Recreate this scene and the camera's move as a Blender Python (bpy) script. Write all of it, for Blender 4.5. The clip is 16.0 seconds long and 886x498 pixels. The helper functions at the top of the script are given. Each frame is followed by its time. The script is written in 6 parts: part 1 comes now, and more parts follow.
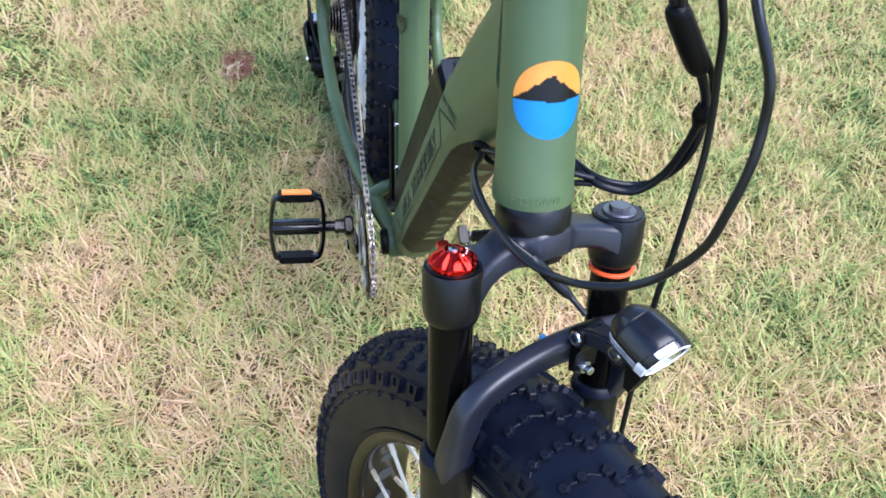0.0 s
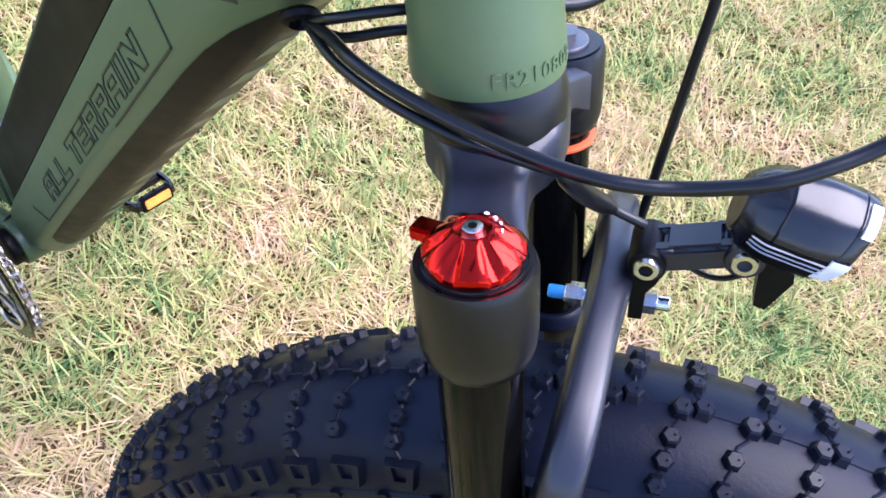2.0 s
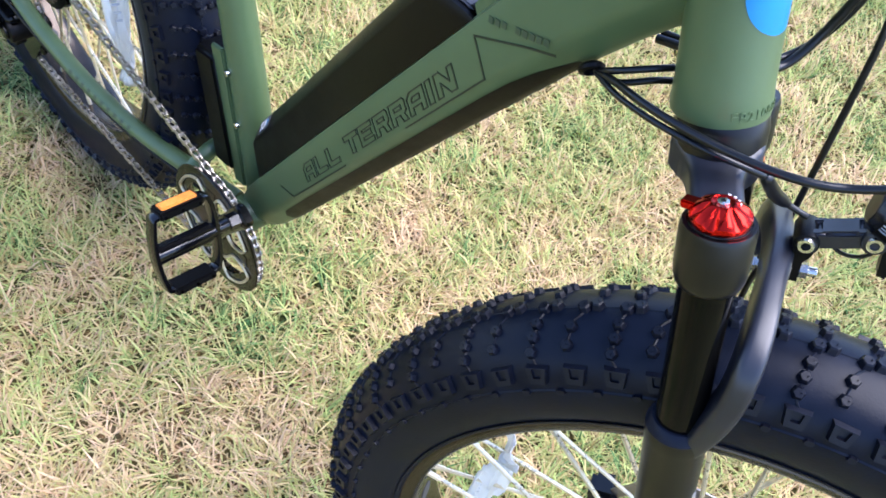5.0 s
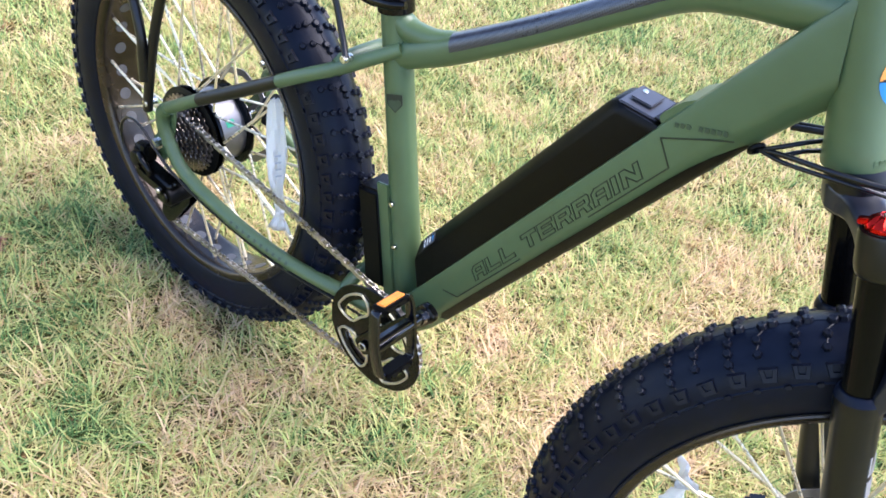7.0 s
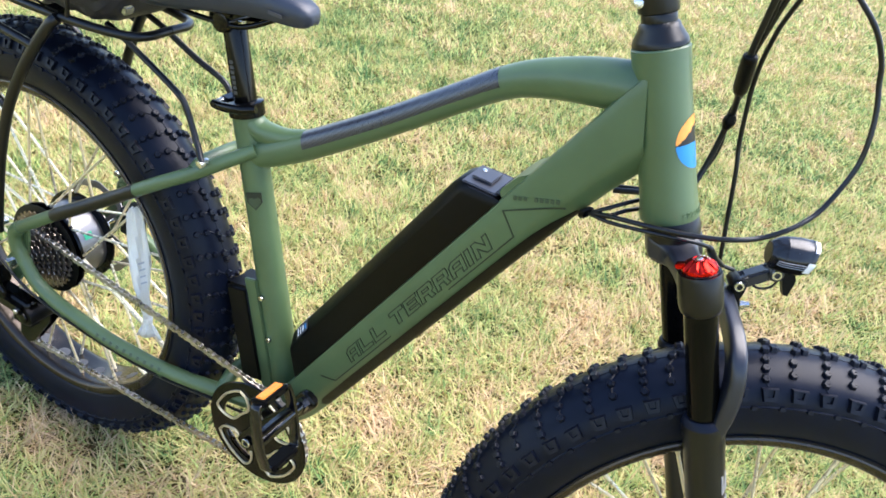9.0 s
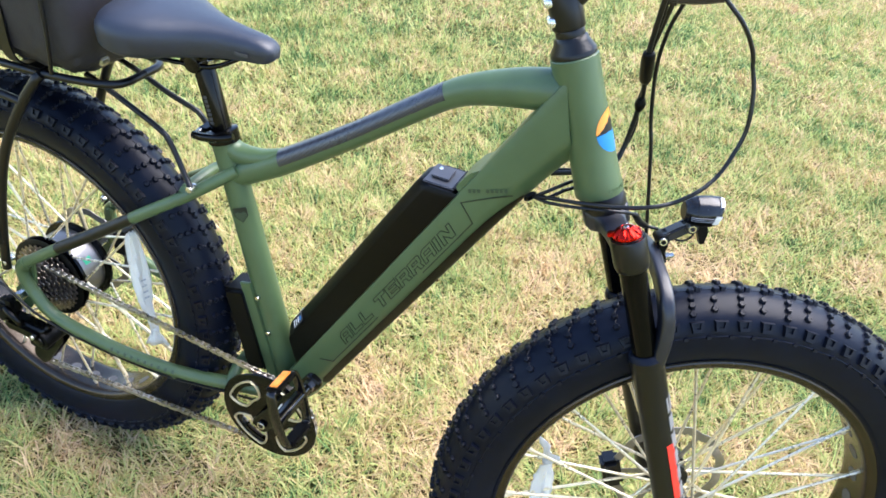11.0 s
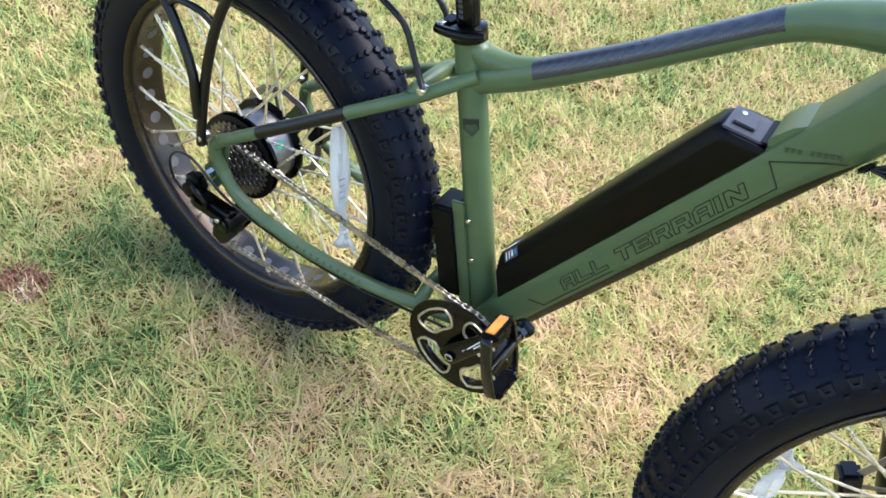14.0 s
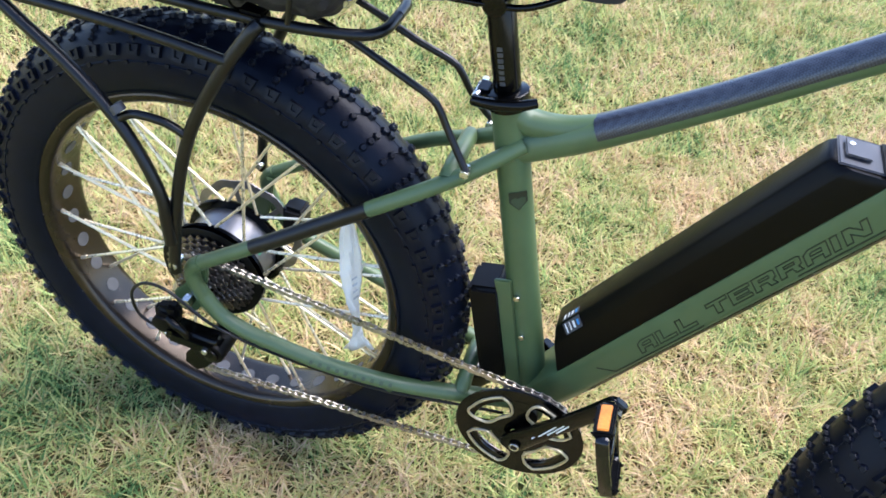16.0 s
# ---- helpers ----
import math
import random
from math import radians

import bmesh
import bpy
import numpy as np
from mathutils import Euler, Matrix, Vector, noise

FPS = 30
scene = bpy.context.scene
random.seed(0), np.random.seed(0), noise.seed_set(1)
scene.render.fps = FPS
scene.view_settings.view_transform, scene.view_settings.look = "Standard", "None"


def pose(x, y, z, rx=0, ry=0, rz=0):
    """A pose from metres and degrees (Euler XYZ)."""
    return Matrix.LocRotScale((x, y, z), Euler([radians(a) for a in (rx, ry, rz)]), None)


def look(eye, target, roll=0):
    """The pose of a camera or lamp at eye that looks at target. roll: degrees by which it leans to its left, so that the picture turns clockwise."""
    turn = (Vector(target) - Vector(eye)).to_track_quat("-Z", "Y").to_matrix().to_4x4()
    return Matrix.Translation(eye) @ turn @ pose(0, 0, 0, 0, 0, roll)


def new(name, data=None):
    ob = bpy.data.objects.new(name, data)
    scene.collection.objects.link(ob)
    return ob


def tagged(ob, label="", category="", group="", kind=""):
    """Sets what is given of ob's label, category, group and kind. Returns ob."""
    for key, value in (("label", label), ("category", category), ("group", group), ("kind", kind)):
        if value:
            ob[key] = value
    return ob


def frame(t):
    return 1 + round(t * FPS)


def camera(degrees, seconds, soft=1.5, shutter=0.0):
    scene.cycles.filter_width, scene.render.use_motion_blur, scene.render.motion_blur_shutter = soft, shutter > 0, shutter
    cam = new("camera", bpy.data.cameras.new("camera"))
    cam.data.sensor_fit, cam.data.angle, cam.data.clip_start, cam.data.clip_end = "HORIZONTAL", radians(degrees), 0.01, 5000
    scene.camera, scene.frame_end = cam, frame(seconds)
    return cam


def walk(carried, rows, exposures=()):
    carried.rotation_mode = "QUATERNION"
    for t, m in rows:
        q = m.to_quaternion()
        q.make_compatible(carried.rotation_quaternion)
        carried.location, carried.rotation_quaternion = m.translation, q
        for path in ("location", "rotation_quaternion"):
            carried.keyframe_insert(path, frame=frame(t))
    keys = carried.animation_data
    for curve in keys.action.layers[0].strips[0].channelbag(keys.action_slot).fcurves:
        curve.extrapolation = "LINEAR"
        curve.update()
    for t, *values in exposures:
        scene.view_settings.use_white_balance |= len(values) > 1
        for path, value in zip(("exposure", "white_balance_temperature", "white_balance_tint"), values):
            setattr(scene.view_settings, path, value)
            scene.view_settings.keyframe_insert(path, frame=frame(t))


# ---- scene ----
cam = camera(58.0, 16.0, soft=1.65, shutter=0.15)
# seconds, eye, target, roll
PATH = [
    (0, (1.332, -0.156, 1.273), (0.08, 0.167, -0.252), 6.6),
    (0.5, (1.254, -0.2, 1.187), (0.126, 0.365, -0.366), 8.3),
    (1, (1.157, -0.236, 1.118), (0.315, 0.645, -0.468), 15.4),
    (1.5, (1.082, -0.24, 1.078), (0.448, 0.848, -0.476), 18.1),
    (2, (1.052, -0.21, 1.05), (0.536, 0.893, -0.536), 20.2),
    (2.5, (1.029, -0.183, 1.039), (0.573, 0.887, -0.589), 21.6),
    (3, (1.023, -0.165, 1.025), (0.626, 0.86, -0.646), 24.3),
    (3.2, (1.02, -0.158, 1.024), (0.641, 0.854, -0.659), 25.1),
    (5.5, (1.05, -0.481, 1.173), (0.316, 0.548, -0.377), 17.3),
    (6, (0.984, -0.538, 1.162), (0.191, 0.515, -0.343), 16.4),
    (6.5, (0.956, -0.65, 1.192), (0.201, 0.605, -0.169), 13.4),
    (7, (0.995, -0.735, 1.197), (0.19, 0.556, -0.1), 13.4),
    (7.5, (1.095, -0.796, 1.225), (0.244, 0.525, -0.013), 13.7),
    (8, (1.152, -0.784, 1.235), (0.274, 0.588, 0.075), 13.6),
    (8.5, (1.071, -0.748, 1.231), (0.35, 0.764, 0.138), 14.9),
    (8.7, (1.023, -0.752, 1.226), (0.335, 0.783, 0.145), 13.9),
    (10.8, (1.03, -0.867, 1.344), (0.509, 0.667, 0.171), 7.8),
    (11, (1.045, -0.871, 1.352), (0.522, 0.669, 0.188), 7.3),
    (11.5, (1.06, -0.876, 1.358), (0.528, 0.668, 0.203), 7.0),
    (12, (1.044, -0.88, 1.346), (0.477, 0.638, 0.174), 8.0),
    (12.5, (1.021, -0.874, 1.332), (0.383, 0.569, 0.103), 8.1),
    (13, (0.968, -0.854, 1.327), (0.297, 0.537, 0.056), 8.2),
    (13.5, (0.88, -0.838, 1.313), (0.218, 0.496, -0.022), 9.2),
    (14, (0.807, -0.799, 1.276), (0.169, 0.47, -0.132), 10.8),
    (14.5, (0.728, -0.734, 1.234), (0.063, 0.522, -0.173), 12.9),
    (15, (0.667, -0.71, 1.216), (0.003, 0.526, -0.209), 12.9),
    (15.5, (0.566, -0.727, 1.221), (0.048, 0.599, -0.183), 10.2),
    (16, (0.498, -0.744, 1.235), (0.189, 0.678, -0.136), 8.8),
]
EXPOSURES = [(0.0, 1.5, 5750, 20), (1.0, 1.8, 5650, 24), (2.0, 1.89, 5720, 30), (3.2, 1.90, 5680, 30), (5.5, 1.80, 5850, 20), (7.0, 1.93, 6080, 22), (8.5, 1.86, 6380, 16),
             (12.0, 1.84, 6350, 15), (14.5, 1.66, 6300, 15), (16.0, 1.72, 6100, 17)]
walk(cam, [(t, look(eye, target, roll)) for t, eye, target, roll in PATH], EXPOSURES)

# ---- light: veiled sun from before the bicycle and its left, open sky ----
SUN_FROM = Vector((0.36, 0.33, 0.87)).normalized()
world = bpy.data.worlds.new("sky")
scene.world = world
world.use_nodes = True
wt = world.node_tree
wt.nodes.clear()
w_out = wt.nodes.new("ShaderNodeOutputWorld")
w_bg = wt.nodes.new("ShaderNodeBackground")
w_sky = wt.nodes.new("ShaderNodeTexSky")
w_sky.sky_type = "NISHITA"
w_sky.sun_disc = False
w_sky.sun_elevation = math.asin(SUN_FROM.z)
w_sky.sun_rotation = math.atan2(SUN_FROM.x, SUN_FROM.y)
w_sky.dust_density = 0.4
w_sky.ozone_density = 2.0
w_bg.inputs["Strength"].default_value = 0.135
wt.links.new(w_sky.outputs[0], w_bg.inputs[0])
wt.links.new(w_bg.outputs[0], w_out.inputs[0])
sun = new("sun", bpy.data.lights.new("sun", "SUN"))
sun.data.energy = 2.85
sun.data.angle = radians(56)
sun.data.color = (1.0, 0.96, 0.90)
sun.matrix_world = look(SUN_FROM * 20, (0, 0, 0))


# ---- materials ----
def material(name, color, rough=0.5, metal=0.0, grain=0.0, scale=60.0, bump=0.0, bump_scale=400.0,
             coat=0.0, second=None, spec=0.5, rough_var=0.0):
    """A surface with two scales of variation in colour and gloss, and a fine relief."""
    m = bpy.data.materials.new(name)
    m.use_nodes = True
    nt = m.node_tree
    b = nt.nodes["Principled BSDF"]
    b.inputs["Base Color"].default_value = (*color, 1)
    b.inputs["Roughness"].default_value = rough
    b.inputs["Metallic"].default_value = metal
    b.inputs["Coat Weight"].default_value = coat
    b.inputs["Coat Roughness"].default_value = 0.25
    b.inputs["Specular IOR Level"].default_value = spec
    geo = nt.nodes.new("ShaderNodeTexCoord")
    if grain or second:
        n1 = nt.nodes.new("ShaderNodeTexNoise")
        n1.inputs["Scale"].default_value = scale
        n1.inputs["Detail"].default_value = 6
        n2 = nt.nodes.new("ShaderNodeTexNoise")
        n2.inputs["Scale"].default_value = scale * 0.12
        n2.inputs["Detail"].default_value = 3
        mixf = nt.nodes.new("ShaderNodeMath")
        mixf.operation = "MULTIPLY_ADD"
        mixf.inputs[1].default_value = 0.5
        half = nt.nodes.new("ShaderNodeMath")
        half.operation = "MULTIPLY"
        half.inputs[1].default_value = 0.5
        ramp = nt.nodes.new("ShaderNodeValToRGB")
        lo = tuple(c * (1 - grain) for c in color)
        hi = second if second else tuple(min(1, c * (1 + grain)) for c in color)
        ramp.color_ramp.elements[0].position, ramp.color_ramp.elements[1].position = 0.32, 0.68
        ramp.color_ramp.elements[0].color, ramp.color_ramp.elements[1].color = (*lo, 1), (*hi, 1)
        for n in (n1, n2):
            nt.links.new(geo.outputs["Object"], n.inputs["Vector"])
        nt.links.new(n2.outputs[0], half.inputs[0])
        nt.links.new(n1.outputs[0], mixf.inputs[0])
        nt.links.new(half.outputs[0], mixf.inputs[2])
        nt.links.new(mixf.outputs[0], ramp.inputs[0])
        nt.links.new(ramp.outputs[0], b.inputs["Base Color"])
        if rough_var:
            mr = nt.nodes.new("ShaderNodeMapRange")
            mr.inputs["From Min"].default_value, mr.inputs["From Max"].default_value = 0.3, 0.7
            mr.inputs["To Min"].default_value, mr.inputs["To Max"].default_value = rough - rough_var, rough + rough_var
            nt.links.new(mixf.outputs[0], mr.inputs[0])
            nt.links.new(mr.outputs[0], b.inputs["Roughness"])
    if bump:
        nb = nt.nodes.new("ShaderNodeTexNoise")
        nb.inputs["Scale"].default_value = bump_scale
        nb.inputs["Detail"].default_value = 4
        bp = nt.nodes.new("ShaderNodeBump")
        bp.inputs["Strength"].default_value = bump
        bp.inputs["Distance"].default_value = 0.001
        nt.links.new(geo.outputs["Object"], nb.inputs["Vector"])
        nt.links.new(nb.outputs[0], bp.inputs["Height"])
        nt.links.new(bp.outputs[0], b.inputs["Normal"])
    return m


GREEN = material("satin_green_paint", (0.068, 0.113, 0.047), 0.42, 0.0, 0.10, 30, 0.06, 900, coat=0.15, rough_var=0.07)
GREEN_MID = material("faint_green_print", (0.035, 0.060, 0.030), 0.45, 0, 0.1, 60)
GREEN_DARK = material("dark_green_print", (0.010, 0.018, 0.009), 0.45, 0, 0.1, 60)
# the blue in the rubber base stands for reflected sky
RUBBER = material("tyre_rubber", (0.0028, 0.0046, 0.0115), 0.36, 0, 0.35, 45, 0.15, 500, second=(0.0044, 0.0070, 0.0160), rough_var=0.07, spec=0.14)
KNOB = material("tread_rubber", (0.0036, 0.0048, 0.0105), 0.38, 0, 0.35, 80, 0.2, 500, second=(0.0060, 0.0078, 0.0150), rough_var=0.07, spec=0.20)
# same satin black as below; its lighter bluish base stands for reflected sky
SHEEN_BLACK = material("sky_sheen_black", (0.0098, 0.0114, 0.0185), 0.36, 0, 0.25, 50, 0.05, 800, rough_var=0.06, spec=0.55)
BLACK = material("satin_black_paint", (0.0018, 0.0019, 0.0026), 0.34, 0, 0.3, 50, 0.05, 800, rough_var=0.06, spec=0.42)
GLOSS = material("gloss_black_metal", (0.0015, 0.0015, 0.0015), 0.16, 0.0, 0.3, 90, 0.0, rough_var=0.04, spec=0.24)
PLASTIC = material("black_plastic", (0.0016, 0.0016, 0.0020), 0.42, 0, 0.25, 70, 0.12, 900, rough_var=0.08, spec=0.15)
BATTERY = material("battery_shell", (0.0020, 0.0016, 0.0015), 0.34, 0, 0.2, 40, 0.12, 1200, rough_var=0.06, spec=0.14)
CABLE = material("cable_sheath", (0.004, 0.0045, 0.006), 0.30, 0, 0.2, 100, spec=0.4)
RED = material("red_anodised_metal", (0.56, 0.016, 0.010), 0.13, 1.0, 0.15, 80, rough_var=0.06)
RED_PRINT = material("red_print", (0.75, 0.035, 0.02), 0.45, 0, 0.08, 60)
ORANGE_RUBBER = material("orange_rubber", (0.80, 0.10, 0.02), 0.5, 0, 0.1, 90)
REFLECTOR = material("amber_reflector", (0.78, 0.27, 0.045), 0.18, 0, 0.25, 500, 0.4, 700)
STEEL = material("bright_steel", (0.62, 0.62, 0.60), 0.25, 1.0, 0.15, 120, rough_var=0.08)
SPOKE = material("spoke_steel", (0.82, 0.72, 0.53), 0.30, 0.65, 0.12, 150, rough_var=0.08)
CHAINM = material("chain_steel", (0.50, 0.45, 0.39), 0.30, 0.9, 0.4, 300, rough_var=0.1)
COG = material("sprocket_steel", (0.27, 0.23, 0.20), 0.28, 0.95, 0.4, 200, rough_var=0.1)
RIM = material("anodised_rim", (0.062, 0.051, 0.042), 0.25, 0.9, 0.2, 35, 0.05, 900, rough_var=0.05)
RIMTAPE = material("rim_tape", (0.085, 0.083, 0.082), 0.6, 0, 0.2, 60)
MOTOR = material("motor_casing", (0.17, 0.17, 0.18), 0.36, 0.8, 0.2, 60, rough_var=0.1)
DISC = material("brake_disc_steel", (0.30, 0.285, 0.27), 0.35, 0.9, 0.2, 120)
GOLD = material("champagne_edge", (0.62, 0.55, 0.38), 0.32, 0.7, 0.15, 90)
WHITE = material("white_print", (0.78, 0.78, 0.76), 0.5, 0, 0.06, 80)
FILM = material("white_plastic_film", (0.95, 0.94, 0.91), 0.35, 0, 0.05, 60, 0.8, 120)
# thin film lets light through
ft_ = FILM.node_tree
f_tr, f_mix = ft_.nodes.new("ShaderNodeBsdfTranslucent"), ft_.nodes.new("ShaderNodeMixShader")
f_tr.inputs[0].default_value = (0.96, 0.95, 0.92, 1)
f_mix.inputs[0].default_value = 0.5
ft_.links.new(ft_.nodes["Principled BSDF"].outputs[0], f_mix.inputs[1])
ft_.links.new(f_tr.outputs[0], f_mix.inputs[2])
ft_.links.new(f_mix.outputs[0], ft_.nodes["Material Output"].inputs[0])
STEEL_GREY_LINE = material("silver_line", (0.34, 0.34, 0.36), 0.4, 0.2, 0.1, 80)
PALE_PRINT = material("pale_grey_print", (0.55, 0.56, 0.60), 0.5, 0, 0.1, 80)
GREY_PRINT = material("grey_print", (0.22, 0.22, 0.22), 0.5, 0, 0.1, 80)
LAMP = material("lamp_housing", (0.006, 0.007, 0.010), 0.26, 0, 0.2, 60, 0.04, 900, rough_var=0.05, spec=0.5)
BLUE = material("blue_print", (0.003, 0.17, 0.46), 0.35, 0, 0.06, 40, second=(0.01, 0.24, 0.52))
ORANGE = material("orange_print", (0.78, 0.23, 0.012), 0.35, 0, 0.06, 40, second=(0.85, 0.42, 0.10))
STICKER = material("green_sticker", (0.01, 0.34, 0.16), 0.35, 0, 0.1, 200)
NYLOCK = material("blue_nylon", (0.02, 0.22, 0.55), 0.4)
LENS = material("lamp_lens", (0.80, 0.80, 0.80), 0.18, 0, 0.1, 200, spec=0.8)
REFLECT = material("lamp_reflector", (0.62, 0.63, 0.66), 0.22, 1.0, 0.15, 300, rough_var=0.05)
CARBON = material("carbon_print", (0.020, 0.023, 0.032), 0.30, 0.0, 0.4, 260, coat=0.4, rough_var=0.05)
# woven look: small squares of two tones
c_nt = CARBON.node_tree
c_chk, c_co = c_nt.nodes.new("ShaderNodeTexChecker"), c_nt.nodes.new("ShaderNodeTexCoord")
c_chk.inputs["Scale"].default_value = 480.0
c_chk.inputs["Color1"].default_value = (0.012, 0.015, 0.024, 1)
c_chk.inputs["Color2"].default_value = (0.034, 0.039, 0.055, 1)
c_nt.links.new(c_co.outputs["Object"], c_chk.inputs["Vector"])
c_nt.links.new(c_chk.outputs["Color"], c_nt.nodes["Principled BSDF"].inputs["Base Color"])
SADDLE = material("saddle_vinyl", (0.013, 0.018, 0.031), 0.44, 0, 0.2, 60, 0.25, 700, rough_var=0.06, spec=0.6)
FABRIC = material("black_nylon_fabric", (0.010, 0.009, 0.012), 0.55, 0, 0.3, 90, 0.6, 900, second=(0.020, 0.018, 0.024), spec=0.5)
STANCHION = material("polished_black_tube", (0.002, 0.002, 0.002), 0.07, 0, 0.3, 90, 0.0, rough_var=0.02, spec=0.13)
PEDAL = material("glossy_pedal_metal", (0.0025, 0.0025, 0.0032), 0.15, 0, 0.3, 90, 0.1, 500, rough_var=0.05, spec=0.5)
BRONZE = material("dark_bronze_metal", (0.045, 0.036, 0.030), 0.36, 0.6, 0.2, 90, rough_var=0.06)
DIM_PRINT = material("dim_grey_print", (0.05, 0.052, 0.058), 0.5, 0, 0.1, 80)


# ---- mesh helpers ----
def part(name, geometry, mat, parent=None, label="", smooth=True, kind=""):
    """Links (verts, faces) or a bmesh as one mesh object under its parent."""
    me = bpy.data.meshes.new(name)
    if isinstance(geometry, bmesh.types.BMesh):
        geometry.to_mesh(me)
        geometry.free()
    else:
        me.from_pydata([tuple(v) for v in geometry[0]], [], geometry[1])
    me.materials.append(mat)
    if smooth:
        me.polygons.foreach_set("use_smooth", [True] * len(me.polygons))
        me.set_sharp_from_angle(angle=radians(38))
    me.update()
    ob = new(name, me)
    if parent:
        ob.parent = parent
        ob.matrix_parent_inverse = WORLD_OF[parent.name].inverted()
    WORLD_OF[ob.name] = Matrix.Identity(4)
    return tagged(ob, label=label, kind=kind)


WORLD_OF = {}


def shared(name, me, m, parent):
    """One more object on a shared mesh, at the world pose m, under parent."""
    ob = new(name, me)
    ob.parent = parent
    ob.matrix_parent_inverse = WORLD_OF[parent.name].inverted()
    ob.matrix_basis = m
    WORLD_OF[ob.name] = m
    return ob


def thing(name, at, label, category, group="", kind=""):
    ob = new(name)
    ob.location = at
    ob.empty_display_size = 0.05
    WORLD_OF[ob.name] = Matrix.Translation(at)
    return tagged(ob, label, category, group, kind)


def smooth_path(pts, steps=8):
    """A Catmull-Rom curve through points (of any dimension)."""
    p = [np.array(q, float) for q in pts]
    p = [2 * p[0] - p[1]] + p + [2 * p[-1] - p[-2]]
    out = []
    for a, b, c, d in zip(p, p[1:], p[2:], p[3:]):
        for k in range(steps):
            t = k / steps
            out.append(0.5 * (2 * b + (c - a) * t + (2 * a - 5 * b + 4 * c - d) * t * t + (3 * b - a - 3 * c + d) * t ** 3))
    out.append(p[-2])
    return out


def frames_along(pts, up=(0, 1, 0)):
    """Side and normal axes carried along a path."""
    pts = [np.array(p, float) for p in pts]
    out, n = [], np.array(up, float)
    for i in range(len(pts)):
        t = pts[min(i + 1, len(pts) - 1)] - pts[max(i - 1, 0)]
        t = t / (np.linalg.norm(t) + 1e-12)
        n = n - t * (n @ t)
        n = n / (np.linalg.norm(n) + 1e-12)
        out.append((t, n, np.cross(t, n)))
    return out


def sweep(pts, radius, segs=14, up=(0, 1, 0), caps=True, section=None):
    """A tube along a path. radius: one number or one per point. section: a closed outline (a, b) scaled by radius."""
    n = len(pts)
    rad = [radius] * n if isinstance(radius, (int, float)) else list(radius)
    if section is None:
        section = [(math.cos(2 * math.pi * k / segs), math.sin(2 * math.pi * k / segs)) for k in range(segs)]
    segs = len(section)
    v, f = [], []
    for p, r, (t, a, b) in zip(pts, rad, frames_along(pts, up)):
        p = np.array(p, float)
        for ca, cb in section:
            v.append(p + r * (ca * a + cb * b))
    for i in range(n - 1):
        for k in range(segs):
            q = (k + 1) % segs
            f.append((i * segs + k, i * segs + q, (i + 1) * segs + q, (i + 1) * segs + k))
    if caps:
        f.append(tuple(range(segs))[::-1])
        f.append(tuple(range((n - 1) * segs, n * segs)))
    return v, f


def tube(pts, radius, segs=14, steps=8, up=(0, 1, 0)):
    if isinstance(radius, (int, float)):
        return sweep(smooth_path(pts, steps), radius, segs, up)
    q = smooth_path([(*p, r) for p, r in zip(pts, radius)], steps)
    return sweep([p[:3] for p in q], [p[3] for p in q], segs, up)


def straight(a, b, r, segs=16, ends=0.0, r2=None):
    """A round bar from a to b with eased ends."""
    a, b = np.array(a, float), np.array(b, float)
    r2 = r if r2 is None else r2
    d = (b - a) / np.linalg.norm(b - a)
    if ends:
        pts = [a, a + d * ends * 0.3, a + d * ends, b - d * ends, b - d * ends * 0.3, b]
        rad = [r - ends, r - ends * 0.3, r, r2, r2 - ends * 0.3, r2 - ends]
    else:
        pts, rad = [a, b], [r, r2]
    return sweep(pts, rad, segs, up=(0.31, 0.77, 0.55))


def block(center, size, axes=None, bevel=0.002, segs=2):
    """A box with rounded edges, in the given axes."""
    bm = bmesh.new()
    bmesh.ops.create_cube(bm, size=1)
    bmesh.ops.scale(bm, vec=size, verts=bm.verts)
    if bevel:
        bmesh.ops.bevel(bm, geom=bm.edges[:], offset=bevel, segments=segs, affect="EDGES")
    m = Matrix.Identity(4)
    if axes is not None:
        for k in range(3):
            for j in range(3):
                m[j][k] = axes[k][j]
    m.translation = center
    bmesh.ops.transform(bm, matrix=m, verts=bm.verts)
    return bm


def merged(*parts_):
    """Several (verts, faces) or bmeshes as one."""
    v, f = [], []
    for g in parts_:
        if isinstance(g, bmesh.types.BMesh):
            g.verts.ensure_lookup_table()
            g.verts.index_update()
            gv, gf = [tuple(x.co) for x in g.verts], [[x.index for x in face.verts] for face in g.faces]
            g.free()
        else:
            gv, gf = g
        o = len(v)
        v.extend(gv)
        f.extend([tuple(i + o for i in face) for face in gf])
    return v, f


def moved(g, m):
    v, f = g if not isinstance(g, bmesh.types.BMesh) else merged(g)
    return [m @ Vector(p) for p in v], f


def lathe(profile, segs=96, closed=False):
    """A ring round the local y axis from (radius, y) pairs."""
    v, f, n = [], [], len(profile)
    for k in range(segs):
        a = 2 * math.pi * k / segs
        for r, y in profile:
            v.append((r * math.cos(a), y, r * math.sin(a)))
    for k in range(segs):
        q = (k + 1) % segs
        for i in range(n if closed else n - 1):
            j = (i + 1) % n
            f.append((k * n + i, k * n + j, q * n + j, q * n + i))
    return v, f


